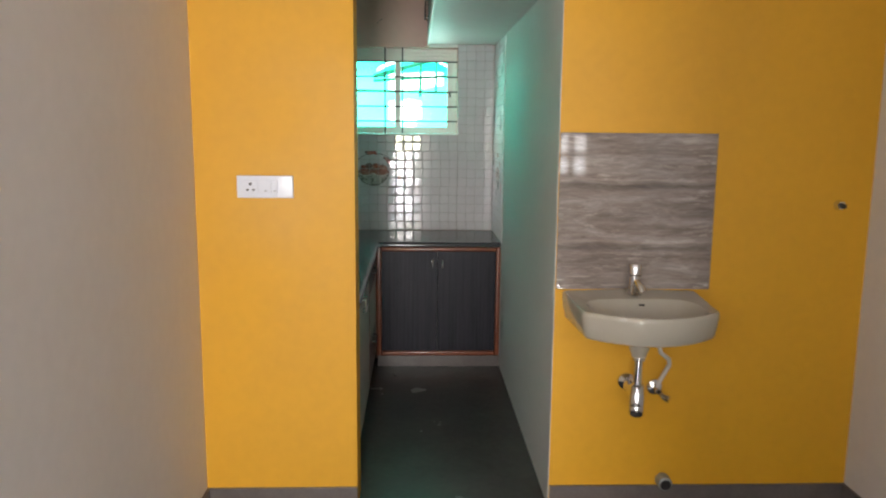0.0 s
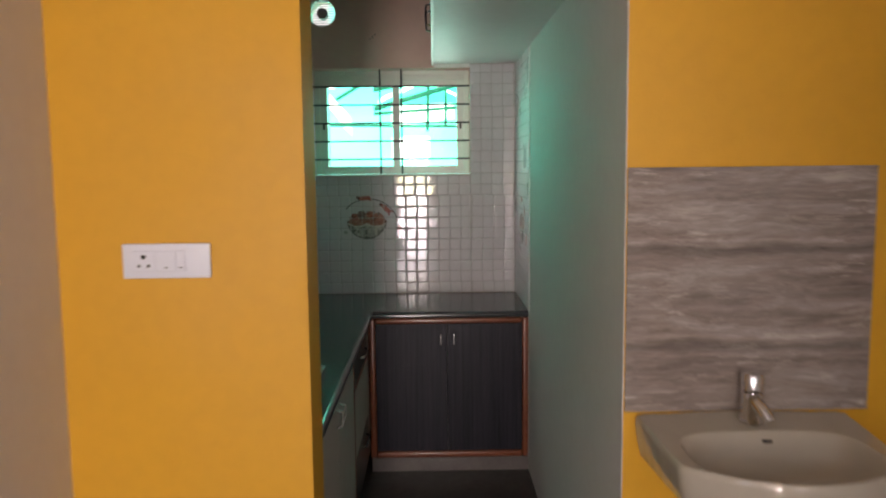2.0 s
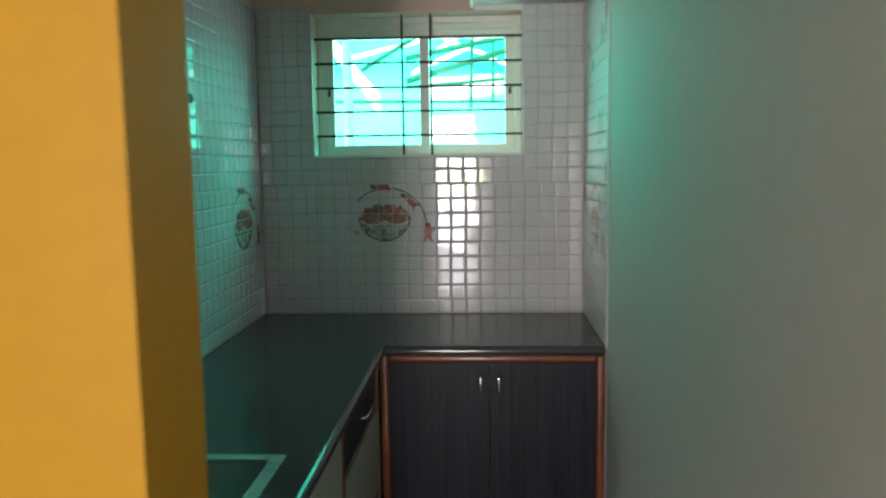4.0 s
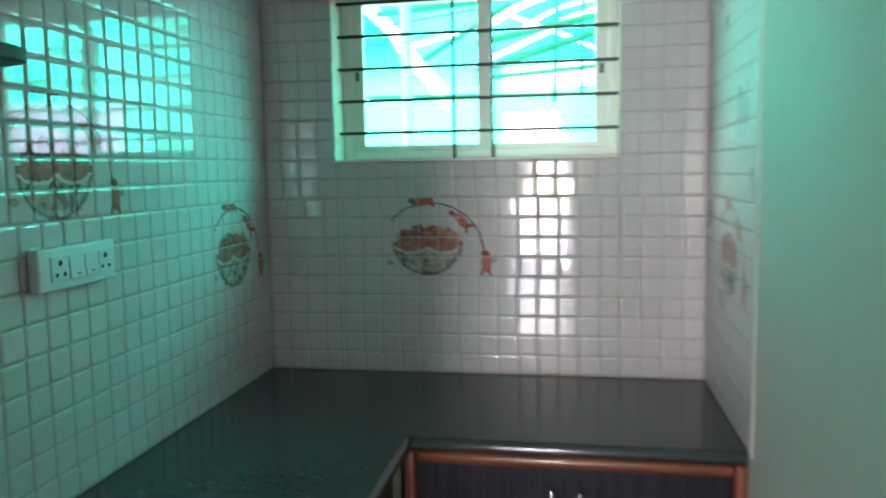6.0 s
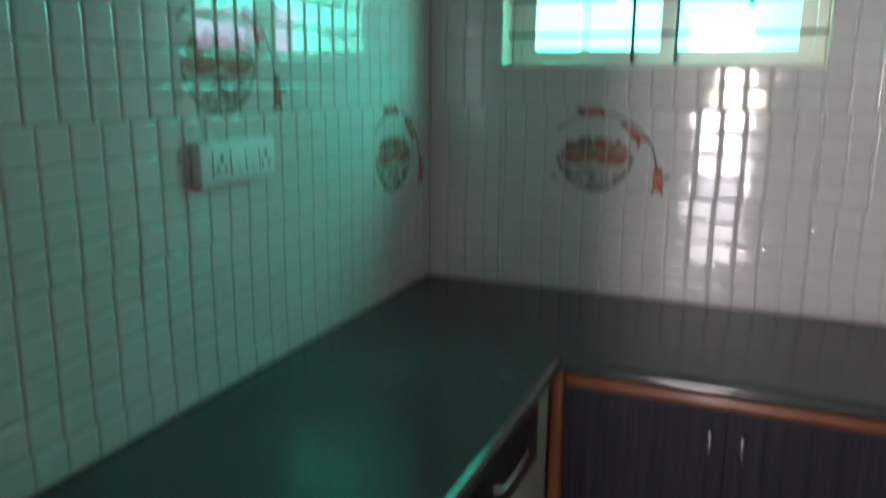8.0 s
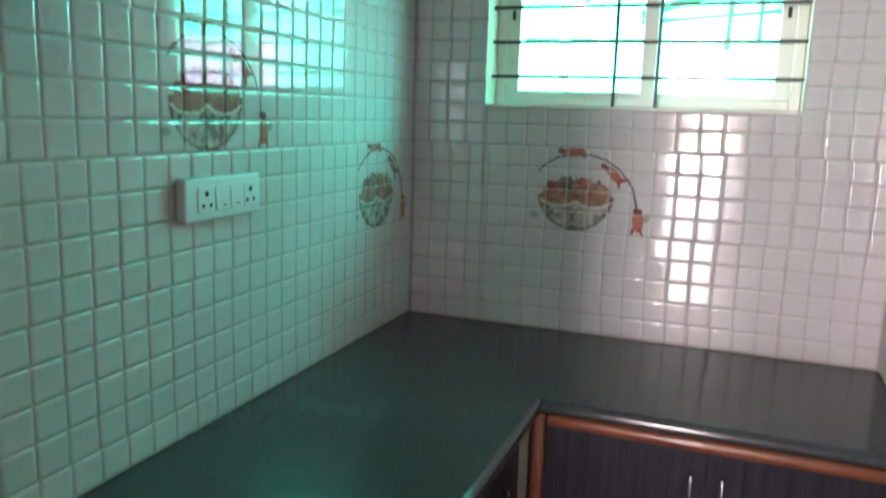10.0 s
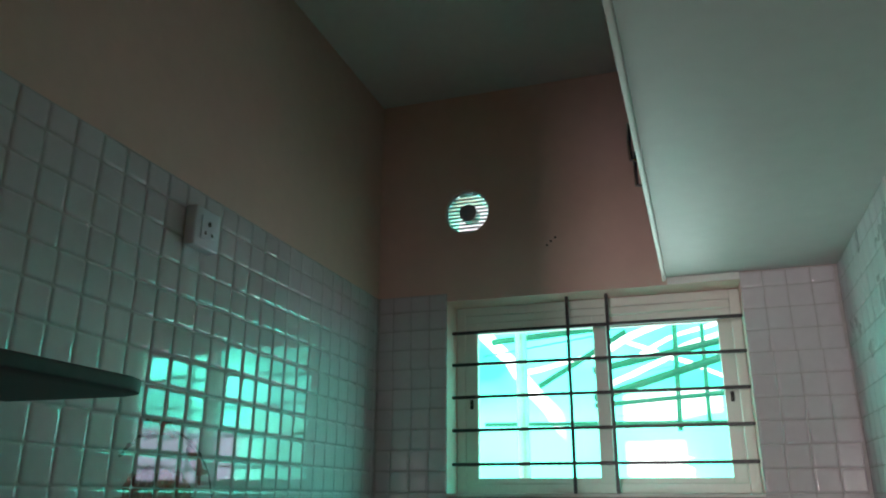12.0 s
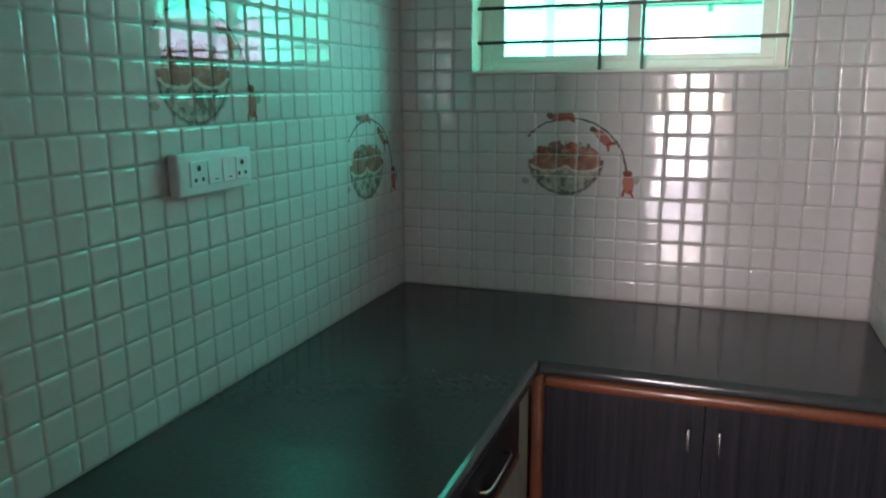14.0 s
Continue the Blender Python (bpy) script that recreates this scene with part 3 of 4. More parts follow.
        return op("MULTIPLY", u, op("MULTIPLY", ramp(zz, z0 - 0.015, z0 + 0.015), ramp(zz, z1 + 0.015, z1 - 0.015)))

    white_glow = op("MAXIMUM", streak, op("MAXIMUM", bright_patch(-0.15, 0.38, 1.94, 2.06), bright_patch(-0.15, 0.16, 1.64, 1.80)))
    pale = nt.nodes.new("ShaderNodeMix")
    pale.data_type = "RGBA"
    L(op("MULTIPLY", op("MULTIPLY", ramp(Z, 2.12, 1.98), ramp(X, 1.3, 1.2)), 0.5), pale.inputs["Factor"])
    L(mx2.outputs["Result"], pale.inputs["A"])
    pale.inputs["B"].default_value = (0.12, 1.0, 0.71, 1)
    mx3 = nt.nodes.new("ShaderNodeMix")
    mx3.data_type = "RGBA"
    L(white_glow, mx3.inputs["Factor"])
    L(pale.outputs["Result"], mx3.inputs["A"])
    mx3.inputs["B"].default_value = (0.85, 0.95, 0.92, 1)
    # unseen low band, added to light the loft underside and window head
    low_glow = nt.nodes.new("ShaderNodeMix")
    low_glow.data_type = "RGBA"
    L(ramp(Z, 1.55, 1.35), low_glow.inputs["Factor"])
    L(mx3.outputs["Result"], low_glow.inputs["A"])
    low_glow.inputs["B"].default_value = (0.70, 1.0, 0.92, 1)
    L(low_glow.outputs["Result"], em.inputs[0])
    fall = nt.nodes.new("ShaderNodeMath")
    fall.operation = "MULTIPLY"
    # the unseen ends glow stronger than the middle, to light the side walls
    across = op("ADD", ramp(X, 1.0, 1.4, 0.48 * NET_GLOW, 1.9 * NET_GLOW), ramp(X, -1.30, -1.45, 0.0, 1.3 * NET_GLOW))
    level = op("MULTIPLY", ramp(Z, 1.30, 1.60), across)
    low_glow_level = op("MULTIPLY", ramp(Z, 1.60, 1.30), ramp(X, 0.8, 1.2, 0.6 * NET_GLOW, 0.08 * NET_GLOW))
    L(op("ADD", level, low_glow_level), fall.inputs[0])
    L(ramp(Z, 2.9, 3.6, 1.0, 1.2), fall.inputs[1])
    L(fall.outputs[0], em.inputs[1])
    L(em.outputs[0], out.inputs[0])
    return m


M_NET = net_material()
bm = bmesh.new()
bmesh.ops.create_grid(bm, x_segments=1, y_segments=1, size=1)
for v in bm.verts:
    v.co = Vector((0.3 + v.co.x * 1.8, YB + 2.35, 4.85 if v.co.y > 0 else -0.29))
# side panels out of view, added to throw green light on the kitchen walls
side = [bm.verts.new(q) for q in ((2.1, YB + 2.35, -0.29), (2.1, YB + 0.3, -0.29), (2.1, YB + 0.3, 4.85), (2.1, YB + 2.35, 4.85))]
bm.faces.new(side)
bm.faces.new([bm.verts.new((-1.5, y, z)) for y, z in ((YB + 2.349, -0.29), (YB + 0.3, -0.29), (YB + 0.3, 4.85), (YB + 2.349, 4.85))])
tagged(new("backdrop", mesh_of("backdrop", bm, M_NET)), "glowing green shade net with added side panels and low band out of view", "backdrop", kind="structure")
S("ground", (-60, 60, -60, 60, -0.6, -0.3), mat("dusty_ground", (0.10, 0.09, 0.075), 0.9, var=0.2, scale=1.0), "dusty ground outside the house", "ground")

# ---- base units ----
back_unit = thing("base_cabinet", (0.28, CF + 0.03, 0), "two-door dark laminate base cabinet with redwood frame", "cabinet")
FYC = CF - 0.012
CL, CT = CI - 0.020, HC - 0.0280
part("plinth", bm_box(CL + 0.006, XR - 0.002, FYC + 0.006, FYC + 0.026, ZF, 0.051), M_SKIRT, back_unit, "grey tile plinth")
part("body", bm_box(CI + 0.03, XR - 0.002, FYC + 0.062, YB - 0.002, 0.052, HC - 0.0225), M_CREAM, back_unit)
for b in ((CL, CL + 0.033, 0.052, CT), (XR - 0.033, XR - 0.003, 0.052, CT), (CL + 0.0335, XR - 0.0335, 0.052, 0.084), (CL + 0.0335, XR - 0.0335, CT - 0.028, CT)):
    part("frame_piece", bm_box(b[0], b[1], FYC, FYC + 0.038, b[2], b[3], bevel=0.011, seg=3), M_WOOD, back_unit, "varnished redwood frame piece", True)
part("edge_strip", bm_box(XR - 0.0028, XR - 0.0004, FYC - 0.004, FYC + 0.03, 0.052, CT), M_CREAM, back_unit, "pale edge strip beside the wall")
XD = 0.261
for x0, x1, hx in ((CL + 0.034, XD - 0.0007, XD - 0.033), (XD + 0.0007, XR - 0.034, XD + 0.033)):
    d = part("door", bm_box(x0, x1, FYC + 0.010, FYC + 0.028, 0.085, CT - 0.029, bevel=0.0010), M_LAM, back_unit)
    part("handle", bm_tube([(hx, FYC + 0.010, 0.645), (hx, FYC - 0.010, 0.650), (hx, FYC - 0.014, 0.675), (hx, FYC - 0.010, 0.700), (hx, FYC + 0.010, 0.705)], 0.0045, 10), M_CHROME, d, "chrome bow handle", True)
left_unit = thing("base_cabinet", (-0.4, 4.8, 0), "base unit with black drawer and cream doors under the worktop", "cabinet")
FX = CI - 0.02
part("body", bm_box(XL + 0.002, FX - 0.03, YK + 0.002, CF - 0.02, 0.086, HC - 0.19), M_CREAM, left_unit)
part("plinth", bm_box(FX - 0.05, FX - 0.032, YK + 0.002, CF - 0.02, ZF, 0.085), M_SKIRT, left_unit, "grey tile plinth")

# left run of base units: cream doors, then a stack of drawers
Z1 = HC - 0.022
for y in (YK + 0.02, 4.96):
    part("stile", bm_box(FX - 0.030, FX, y - 0.016, y + 0.016, 0.086, Z1, bevel=0.004), M_WOOD, left_unit, "varnished redwood stile")
for y0, y1, hy in ((YK + 0.038, 4.435, 4.40), (4.439, 4.942, 4.475)):
    d = part("door", bm_box(FX - 0.020, FX - 0.002, y0, y1, 0.09, Z1 - 0.012, bevel=0.0015), M_CREAM, left_unit)
    part("handle", bm_tube([(FX - 0.002, hy, 0.66), (FX + 0.016, hy, 0.665), (FX + 0.019, hy, 0.69), (FX + 0.016, hy, 0.715), (FX - 0.002, hy, 0.72)], 0.0045, 10), M_CHROME, d, "chrome bow handle", True)
part("rail", bm_box(FX - 0.028, FX - 0.001, 4.978, 5.582, 0.604, 0.620, bevel=0.003), M_WOOD, left_unit, "varnished redwood rail")
for z0, z1, m, hz in ((0.622, Z1 - 0.004, M_BLACK, 0.685), (0.31, 0.602, M_CREAM, None), (0.09, 0.306, M_BLACK, 0.262)):
    d = part("drawer", bm_box(FX - 0.022, FX - 0.003, 4.980, 5.580, z0, z1, bevel=0.002), m, left_unit)
    if hz:
        part("handle", bm_tube([(FX - 0.003, 5.27, hz), (FX + 0.010, 5.274, hz), (FX + 0.015, 5.288, hz), (FX + 0.016, 5.36, hz), (FX + 0.015, 5.432, hz), (FX + 0.010, 5.446, hz), (FX - 0.003, 5.450, hz)], 0.005, 10), M_CHROME, d, "chrome bar handle", True)
part("filler", bm_box(FX - 0.022, FX - 0.004, 5.584, FYC - 0.001, 0.09, Z1), M_CREAM, left_unit, "cream filler strip")


# ---- switch plates and sockets ----
def plate(name, label, w, h, depth, m, items):
    """A modular plate facing local -y, its middle at the origin; items: (kind, u, w)."""
    th = thing(name, (0, 0, 0), label, "switch plate" if len(items) > 1 else "socket")
    part("plate", bm_box(-w / 2, w / 2, -depth, 0, -h / 2, h / 2, bevel=0.005, seg=3), M_PLATE, th, smooth=True)
    part("module_bed", bm_box(min(u - sw / 2 for _, u, sw in items) - 0.001, max(u + sw / 2 for _, u, sw in items) + 0.001, -depth - 0.0012, -depth + 0.001, -h * 0.3, h * 0.3, bevel=0.0008), M_BED, th)
    for kind, u, sw in items:
        if kind == "socket":
            s = part("socket", bm_box(u - sw / 2, u + sw / 2, -depth - 0.0030, -depth - 0.0013, -h * 0.28, h * 0.28, bevel=0.0007), M_PLATE, th)
            for du, dv, r in ((0, 0.011, 0.0050), (-0.0115, -0.0115, 0.0044), (0.0115, -0.0115, 0.0044)):
                part("hole", bm_tube([(u + du, -depth - 0.0036, dv), (u + du, -depth - 0.0031, dv)], r * (1.2 if dv > 0 else 1.0), 12), M_HOLE, s)
        else:
            bm = bm_box(u - sw / 2 + 0.0008, u + sw / 2 - 0.0008, -depth - 0.0065, -depth - 0.0013, -h * 0.28, h * 0.28, bevel=0.0012)
            for v in bm.verts:
                if v.co.z > 0 and v.co.y < -depth - 0.004:
                    v.co.y += 0.0035
            s = part("rocker", bm, M_PLATE, th)
            part("mark", bm_box(u - 0.005, u + 0.005, -depth - 0.0070, -depth - 0.0066, -h * 0.19, -h * 0.16), M_HOLE, s, "dark printed mark")
    th.matrix_basis = m
    return th


plate("switch_plate", "white switch plate with socket on yellow wall", 0.217, 0.087, 0.012, pose(-0.463, YF - 0.0005, 1.32),
      (("socket", -0.055, 0.05), ("rocker", 0.002, 0.046), ("rocker", 0.037, 0.023)))
plate("switch_plate", "white switch plate with two sockets on tiled wall", 0.242, 0.084, 0.024, pose(XL + 0.007, 5.277, 1.292, 0, 0, 90),
      (("socket", -0.062, 0.05), ("rocker", -0.012, 0.046), ("rocker", 0.034, 0.042), ("socket", 0.082, 0.042)))
plate("wall_socket", "small white socket high on tiled wall", 0.088, 0.088, 0.028, pose(XL + 0.007, 5.291, 2.040, 0, 0, 90),
      (("socket", 0.0, 0.05),))

# ---- splash panel and wash basin ----
tagged(new("splash_panel", mesh_of("splash_panel", bm_box(0.6815, 1.302, YF - 0.010, YF - 0.0005, 0.918, 1.538, bevel=0.001), M_VEIN)),
       "grey brown veined stone-look tile panel above the basin", "splash panel")
BX = 0.975
basin = thing("wash_basin", (BX, YF, 0.74), "ivory ceramic wall-hung wash basin on yellow wall", "wash basin")


def loop(bm, z, hw, hd, cy, n_back, n_front, n=96, dz_back=0.0):
    vs = []
    for k in range(n):
        a = 2 * math.pi * k / n
        c, s = math.cos(a), math.sin(a)
        e = 2 / (n_back if s > 0 else n_front)
        x = hw * math.copysign(abs(c) ** e, c)
        y = hd * math.copysign(abs(s) ** e, s)
        vs.append(bm.verts.new((BX + x, min(cy + y, YF - 0.0105), z + dz_back * max(0, s))))
    return vs


def basin_outline():
    """Straight sides, blunt front corners and a gently bowed front; (x, depth from the wall)."""
    pts = [(0.270, 0.0105 + 0.31 * i / 40) for i in range(41)]
    pts = [(x - 0.018 * d / 0.32, d) for x, d in pts]
    pts += [(0.252 * math.cos(math.pi * i / 120), 0.322 + 0.118 * (1 - math.cos(math.pi * i / 120) ** 2)) for i in range(1, 120)]
    pts += [(-x, d) for x, d in reversed(pts[:41])]
    for _ in range(6):
        pts = [pts[0]] + [((pts[i - 1][0] + 2 * pts[i][0] + pts[i + 1][0]) / 4, (pts[i - 1][1] + 2 * pts[i][1] + pts[i + 1][1]) / 4) for i in range(1, len(pts) - 1)] + [pts[-1]]
    back = [(-0.270 + 0.540 * i / 30, 0.0105) for i in range(1, 30)]
    return pts + back


OUTLINE = basin_outline()
DC = 0.225


def shell(bm, z, s, n=96, dz_back=0.0, sd=None):
    """The outline drawn in by s about its middle, met by n rays at even angles."""
    sd = s if sd is None else sd
    poly = [(x * s, DC + (d - DC) * sd) for x, d in OUTLINE]
    vs = []
    for k in range(n):
        a = 2 * math.pi * k / n
        best = min(poly, key=lambda p: -(p[0] * math.cos(a) - (p[1] - DC) * math.sin(a)) / math.hypot(p[0], p[1] - DC))
        r = math.hypot(best[0], best[1] - DC)
        x, d = r * math.cos(a), DC - r * math.sin(a)
        vs.append(bm.verts.new((BX + x, YF - max(d, 0.0105), z + dz_back * max(0, math.sin(a)))))
    return vs


bm = bmesh.new()
rings = [loop(bm, 0.752, 0.05, 0.05, YF - 0.19, 2, 2), loop(bm, 0.768, 0.11, 0.09, YF - 0.19, 2.2, 2.2), shell(bm, 0.787, 0.78), shell(bm, 0.799, 0.925), shell(bm, 0.810, 0.955),
         shell(bm, 0.85, 0.984), shell(bm, 0.884, 1.0, dz_back=0.012), shell(bm, 0.896, 0.996, dz_back=0.018), shell(bm, 0.901, 0.98, dz_back=0.018),
         loop(bm, 0.899, 0.215, 0.148, YF - 0.268, 4.0, 2.5, dz_back=0.004), loop(bm, 0.890, 0.206, 0.140, YF - 0.268, 4.0, 2.5, dz_back=0.002),
         loop(bm, 0.85, 0.190, 0.124, YF - 0.264, 3.4, 2.4), loop(bm, 0.815, 0.155, 0.10, YF - 0.257, 3, 2.3), loop(bm, 0.797, 0.09, 0.06, YF - 0.247, 2.4, 2.2),
         loop(bm, 0.792, 0.022, 0.022, YF - 0.24, 2, 2)]
for r0, r1 in zip(rings, rings[1:]):
    for k in range(len(r0)):
        j = (k + 1) % len(r0)
        bm.faces.new((r0[k], r0[j], r1[j], r1[k]))
bm.faces.new(rings[0])
bm.faces.new(rings[-1])
part("bowl", bm, M_CERAMIC, basin, smooth=True)
part("drain_ring", bm_tube([(BX, YF - 0.24, 0.791), (BX, YF - 0.24, 0.795)], 0.021, 20), M_CHROME, basin, "chrome drain ring", True)
part("emblem", bm_box(BX + 0.008, BX + 0.030, YF - 0.1360, YF - 0.1290, 0.878, 0.885), M_HOLE, basin, "dark printed emblem")
part("waste_collar", bm_tube([(BX, YF - 0.19, 0.756), (BX, YF - 0.19, 0.715), (BX, YF - 0.19, 0.708), (BX, YF - 0.19, 0.695)], [0.042, 0.036, 0.030, 0.029], 24), M_CERAMIC, basin, "ivory waste collar", True)
TX, TY = BX + 0.003, YF - 0.075
tap = thing("basin_tap", (TX, TY, 0.915), "chrome pillar tap on the wash basin", "tap")
part("body", bm_tube([(TX, TY, 0.911), (TX, TY, 0.917), (TX, TY, 0.920), (TX, TY, 0.985), (TX, TY, 0.988)], [0.030, 0.030, 0.0255, 0.025, 0.022], 24), M_CHROME, tap, smooth=True)
part("handle", bm_tube([(TX, TY, 0.989), (TX, TY, 0.992), (TX, TY, 1.028), (TX, TY, 1.034), (TX, TY, 1.036)], [0.021, 0.025, 0.026, 0.022, 0.012], 24), M_CHROME, tap, smooth=True)
part("spout", bm_tube([(TX + 0.004, TY - 0.010, 0.965), (TX + 0.010, TY - 0.032, 0.953), (TX + 0.016, TY - 0.050, 0.940), (TX + 0.018, TY - 0.056, 0.930)], [0.018, 0.0175, 0.016, 0.015], 18), M_CHROME, tap, smooth=True)
waste = thing("bottle_trap", (BX, YF - 0.19, 0.46), "chrome bottle trap under the wash basin", "waste trap")
WY = YF - 0.19
part("pipe", bm_tube([(BX, WY, 0.70), (BX, WY, 0.694), (BX, WY, 0.680), (BX, WY, 0.676), (BX, WY, 0.56)], [0.024, 0.025, 0.025, 0.0165, 0.0165], 20), M_CHROME, waste, smooth=True)
part("bottle", bm_tube([(BX, WY, 0.585), (BX, WY, 0.578), (BX, WY, 0.545), (BX, WY, 0.540), (BX, WY, 0.500)], [0.020, 0.026, 0.027, 0.030, 0.030], 24), M_CHROME, waste, smooth=True)
part("cap", bm_tube([(BX, WY, 0.500), (BX, WY, 0.495), (BX, WY, 0.462), (BX, WY, 0.458)], [0.026, 0.029, 0.029, 0.026], 24), M_CHROME, waste, smooth=True)
part("arm", bm_tube([(BX - 0.01, WY, 0.560), (BX - 0.025, WY + 0.05, 0.552), (BX - 0.01 + 0.018, YF - 0.03, 0.535), (BX + 0.01, YF - 0.002, 0.532)], 0.015, 16), M_CHROME, waste, smooth=True)
part("wall_flange", bm_tube([(BX + 0.010, YF - 0.001, 0.532), (BX + 0.010, YF - 0.010, 0.532), (BX + 0.010, YF - 0.022, 0.532)], [0.036, 0.034, 0.019], 24), M_CHROME, waste, smooth=True)
VX, VZ = 1.102, 0.507
valve = thing("angle_valve", (VX, YF, VZ), "chrome angle valve with white hose under the basin", "angle valve")
part("wall_flange", bm_tube([(VX, YF - 0.001, VZ), (VX, YF - 0.008, VZ), (VX, YF - 0.018, VZ)], [0.033, 0.031, 0.014], 24), M_CHROME, valve, smooth=True)
part("body", bm_tube([(VX, YF - 0.012, VZ), (VX, YF - 0.065, VZ), (VX, YF - 0.07, VZ)], [0.013, 0.014, 0.010], 16), M_CHROME, valve, smooth=True)
part("knob", bm_tube([(VX + 0.008, YF - 0.062, VZ - 0.012), (VX + 0.022, YF - 0.085, VZ - 0.020), (VX + 0.034, YF - 0.095, VZ - 0.022)], [0.012, 0.016, 0.015], 12), M_CHROME, valve, smooth=True)
part("hose", bm_tube([(VX, YF - 0.045, VZ + 0.008), (VX + 0.004, YF - 0.055, VZ + 0.04), (VX + 0.020, YF - 0.07, VZ + 0.085), (VX + 0.030, YF - 0.085, VZ + 0.12), (VX + 0.018, YF - 0.11, VZ + 0.15), (VX - 0.025, YF - 0.14, VZ + 0.185), (VX - 0.055, YF - 0.16, VZ + 0.265)], 0.0085, 12), M_PVC, valve, "white flexible hose", True)
stub = thing("water_point", (1.809, YF, 1.26), "metal water outlet stub in the yellow wall", "pipe stub")
part("collar", bm_tube([(1.809, YF - 0.001, 1.26), (1.809, YF - 0.006, 1.26), (1.809, YF - 0.022, 1.26)], [0.022, 0.020, 0.015], 18), M_CHROME, stub, smooth=True)
part("plug", bm_tube([(1.809, YF - 0.020, 1.26), (1.811, YF - 0.040, 1.258)], [0.011, 0.010], 14), M_HOLE, stub, "dark plug", True)
drain = thing("drain_outlet", (1.157, YF, 0.098), "capped grey drain pipe low in the yellow wall", "pipe stub")
part("pipe", bm_tube([(1.157, YF - 0.0005, 0.100), (1.157, YF - 0.045, 0.098), (1.157, YF - 0.05, 0.098)], [0.030, 0.030, 0.024], 20), M_STEELP, drain, smooth=True)
part("cap", bm_tube([(1.157, YF - 0.046, 0.098), (1.157, YF - 0.054, 0.098)], [0.023, 0.021], 18), M_HOLE, drain, "dark cap", True)

# ---- exhaust opening ----
fan = thing("exhaust_fan", (FANX, YB, FANZ), "round white louvred exhaust vent in painted wall", "exhaust fan")
bm = bmesh.new()
rr = [[bm.verts.new((FANX + r * math.cos(2 * math.pi * k / 40), y, FANZ + r * math.sin(2 * math.pi * k / 40))) for k in range(40)] for r, y in ((FANR - 0.001, YB + 0.03), (FANR - 0.001, YB + 0.012), (FANR - 0.006, YB + 0.010), (FANR - 0.006, YB + 0.03))]
for r0, r1 in zip(rr, rr[1:]):
    for k in range(40):
        bm.faces.new((r0[k], r0[(k + 1) % 40], r1[(k + 1) % 40], r1[k]))
part("rim", bm, M_PLATE, fan, smooth=True)
part("hub", bm_tube([(FANX, YB + 0.012, FANZ), (FANX, YB + 0.010, FANZ), (FANX, YB + 0.06, FANZ)], [0.024, 0.030, 0.030], 24), M_GREYP, fan, "grey motor hub", True)
for i in range(11):
    z = FANZ - 0.065 + i * 0.013
    hw = math.sqrt(max(0, (FANR - 0.006) ** 2 - (z - FANZ) ** 2))
    bm = bm_box(FANX - hw, FANX + hw, YB + 0.016, YB + 0.028, z - 0.0032, z + 0.0032)
    for v in bm.verts:
        v.co.z += (v.co.y - YB - 0.022) * 0.25
    part("louvre", bm, M_PLATE, fan)
for x, z in ((-0.124, 2.295), (-0.138, 2.283), (-0.151, 2.271)):
    tagged(new("drill_hole", mesh_of("drill_hole", bm_tube([(x, YB - 0.0006, z), (x, YB + 0.004, z)], 0.0038, 10), M_HOLE)), "small dark drill hole in painted wall", "drill hole", "drill holes above the window")

# ---- yard outside the window ----
OY = 8.3
pole = new("steel_pole", mesh_of("steel_pole", bm_tube([(-0.68, OY, -0.3), (-0.69, OY, 2.6)], 0.035, 14), M_STEELP, True))
tagged(pole, "grey steel pole standing behind the window", "pole")
shed = thing("shed_roof", (0.3, OY, 2.4), "green roof sheets on thin steel trusses", "shed roof")
ROOF = ((-0.30, 2.20, 0.75, 2.40, 0.020), (-0.30, 2.04, 0.75, 2.34, 0.022), (-0.30, 2.00, 0.75, 2.07, 0.014), (-0.95, 1.91, 0.75, 1.885, 0.012), (-0.9, 2.40, 0.75, 2.52, 0.02),
        (0.155, 1.85, 0.175, 2.60, 0.014), (0.31, 1.88, 0.32, 2.60, 0.012), (-0.62, 2.12, -0.1, 2.42, 0.016))
# steel beams take the green sheet material, whose colour imitates cyan window glare
for x0, z0, x1, z1, r in ROOF:
    part("beam", bm_tube([(x0, OY + 0.15, z0), (x1, OY + 0.15, z1)], r, 8), M_ROOF, shed)
for x0, x1, z0, z1, dz in ((-0.22, 0.8, 2.27, 2.31, 0.16), (-0.15, 0.8, 2.185, 2.205, 0.15), (0.0, 0.8, 2.04, 2.055, 0.09), (-0.6, -0.2, 2.24, 2.28, 0.08), (-0.2, 0.8, 1.955, 1.965, 0.05), (-1.0, -0.22, 2.34, 2.42, 0.10), (-0.2, 0.8, 2.10, 2.13, 0.12), (-0.9, 0.9, 2.50, 2.60, 0.14)):
    n = 24
    bm = bmesh.new()
    a = [bm.verts.new((x0 + (x1 - x0) * i / n, OY + 0.3 + 0.012 * (i % 2), z0 + dz * i / n)) for i in range(n + 1)]
    b = [bm.verts.new((x0 + (x1 - x0) * i / n, OY + 0.5 + 0.012 * (i % 2), z1 + dz * i / n)) for i in range(n + 1)]
    for i in range(n):
        bm.faces.new((a[i], a[i + 1], b[i + 1], b[i]))
    bmesh.ops.solidify(bm, geom=list(bm.faces), thickness=0.004)
    part("roof_sheet", bm, M_ROOF, shed)


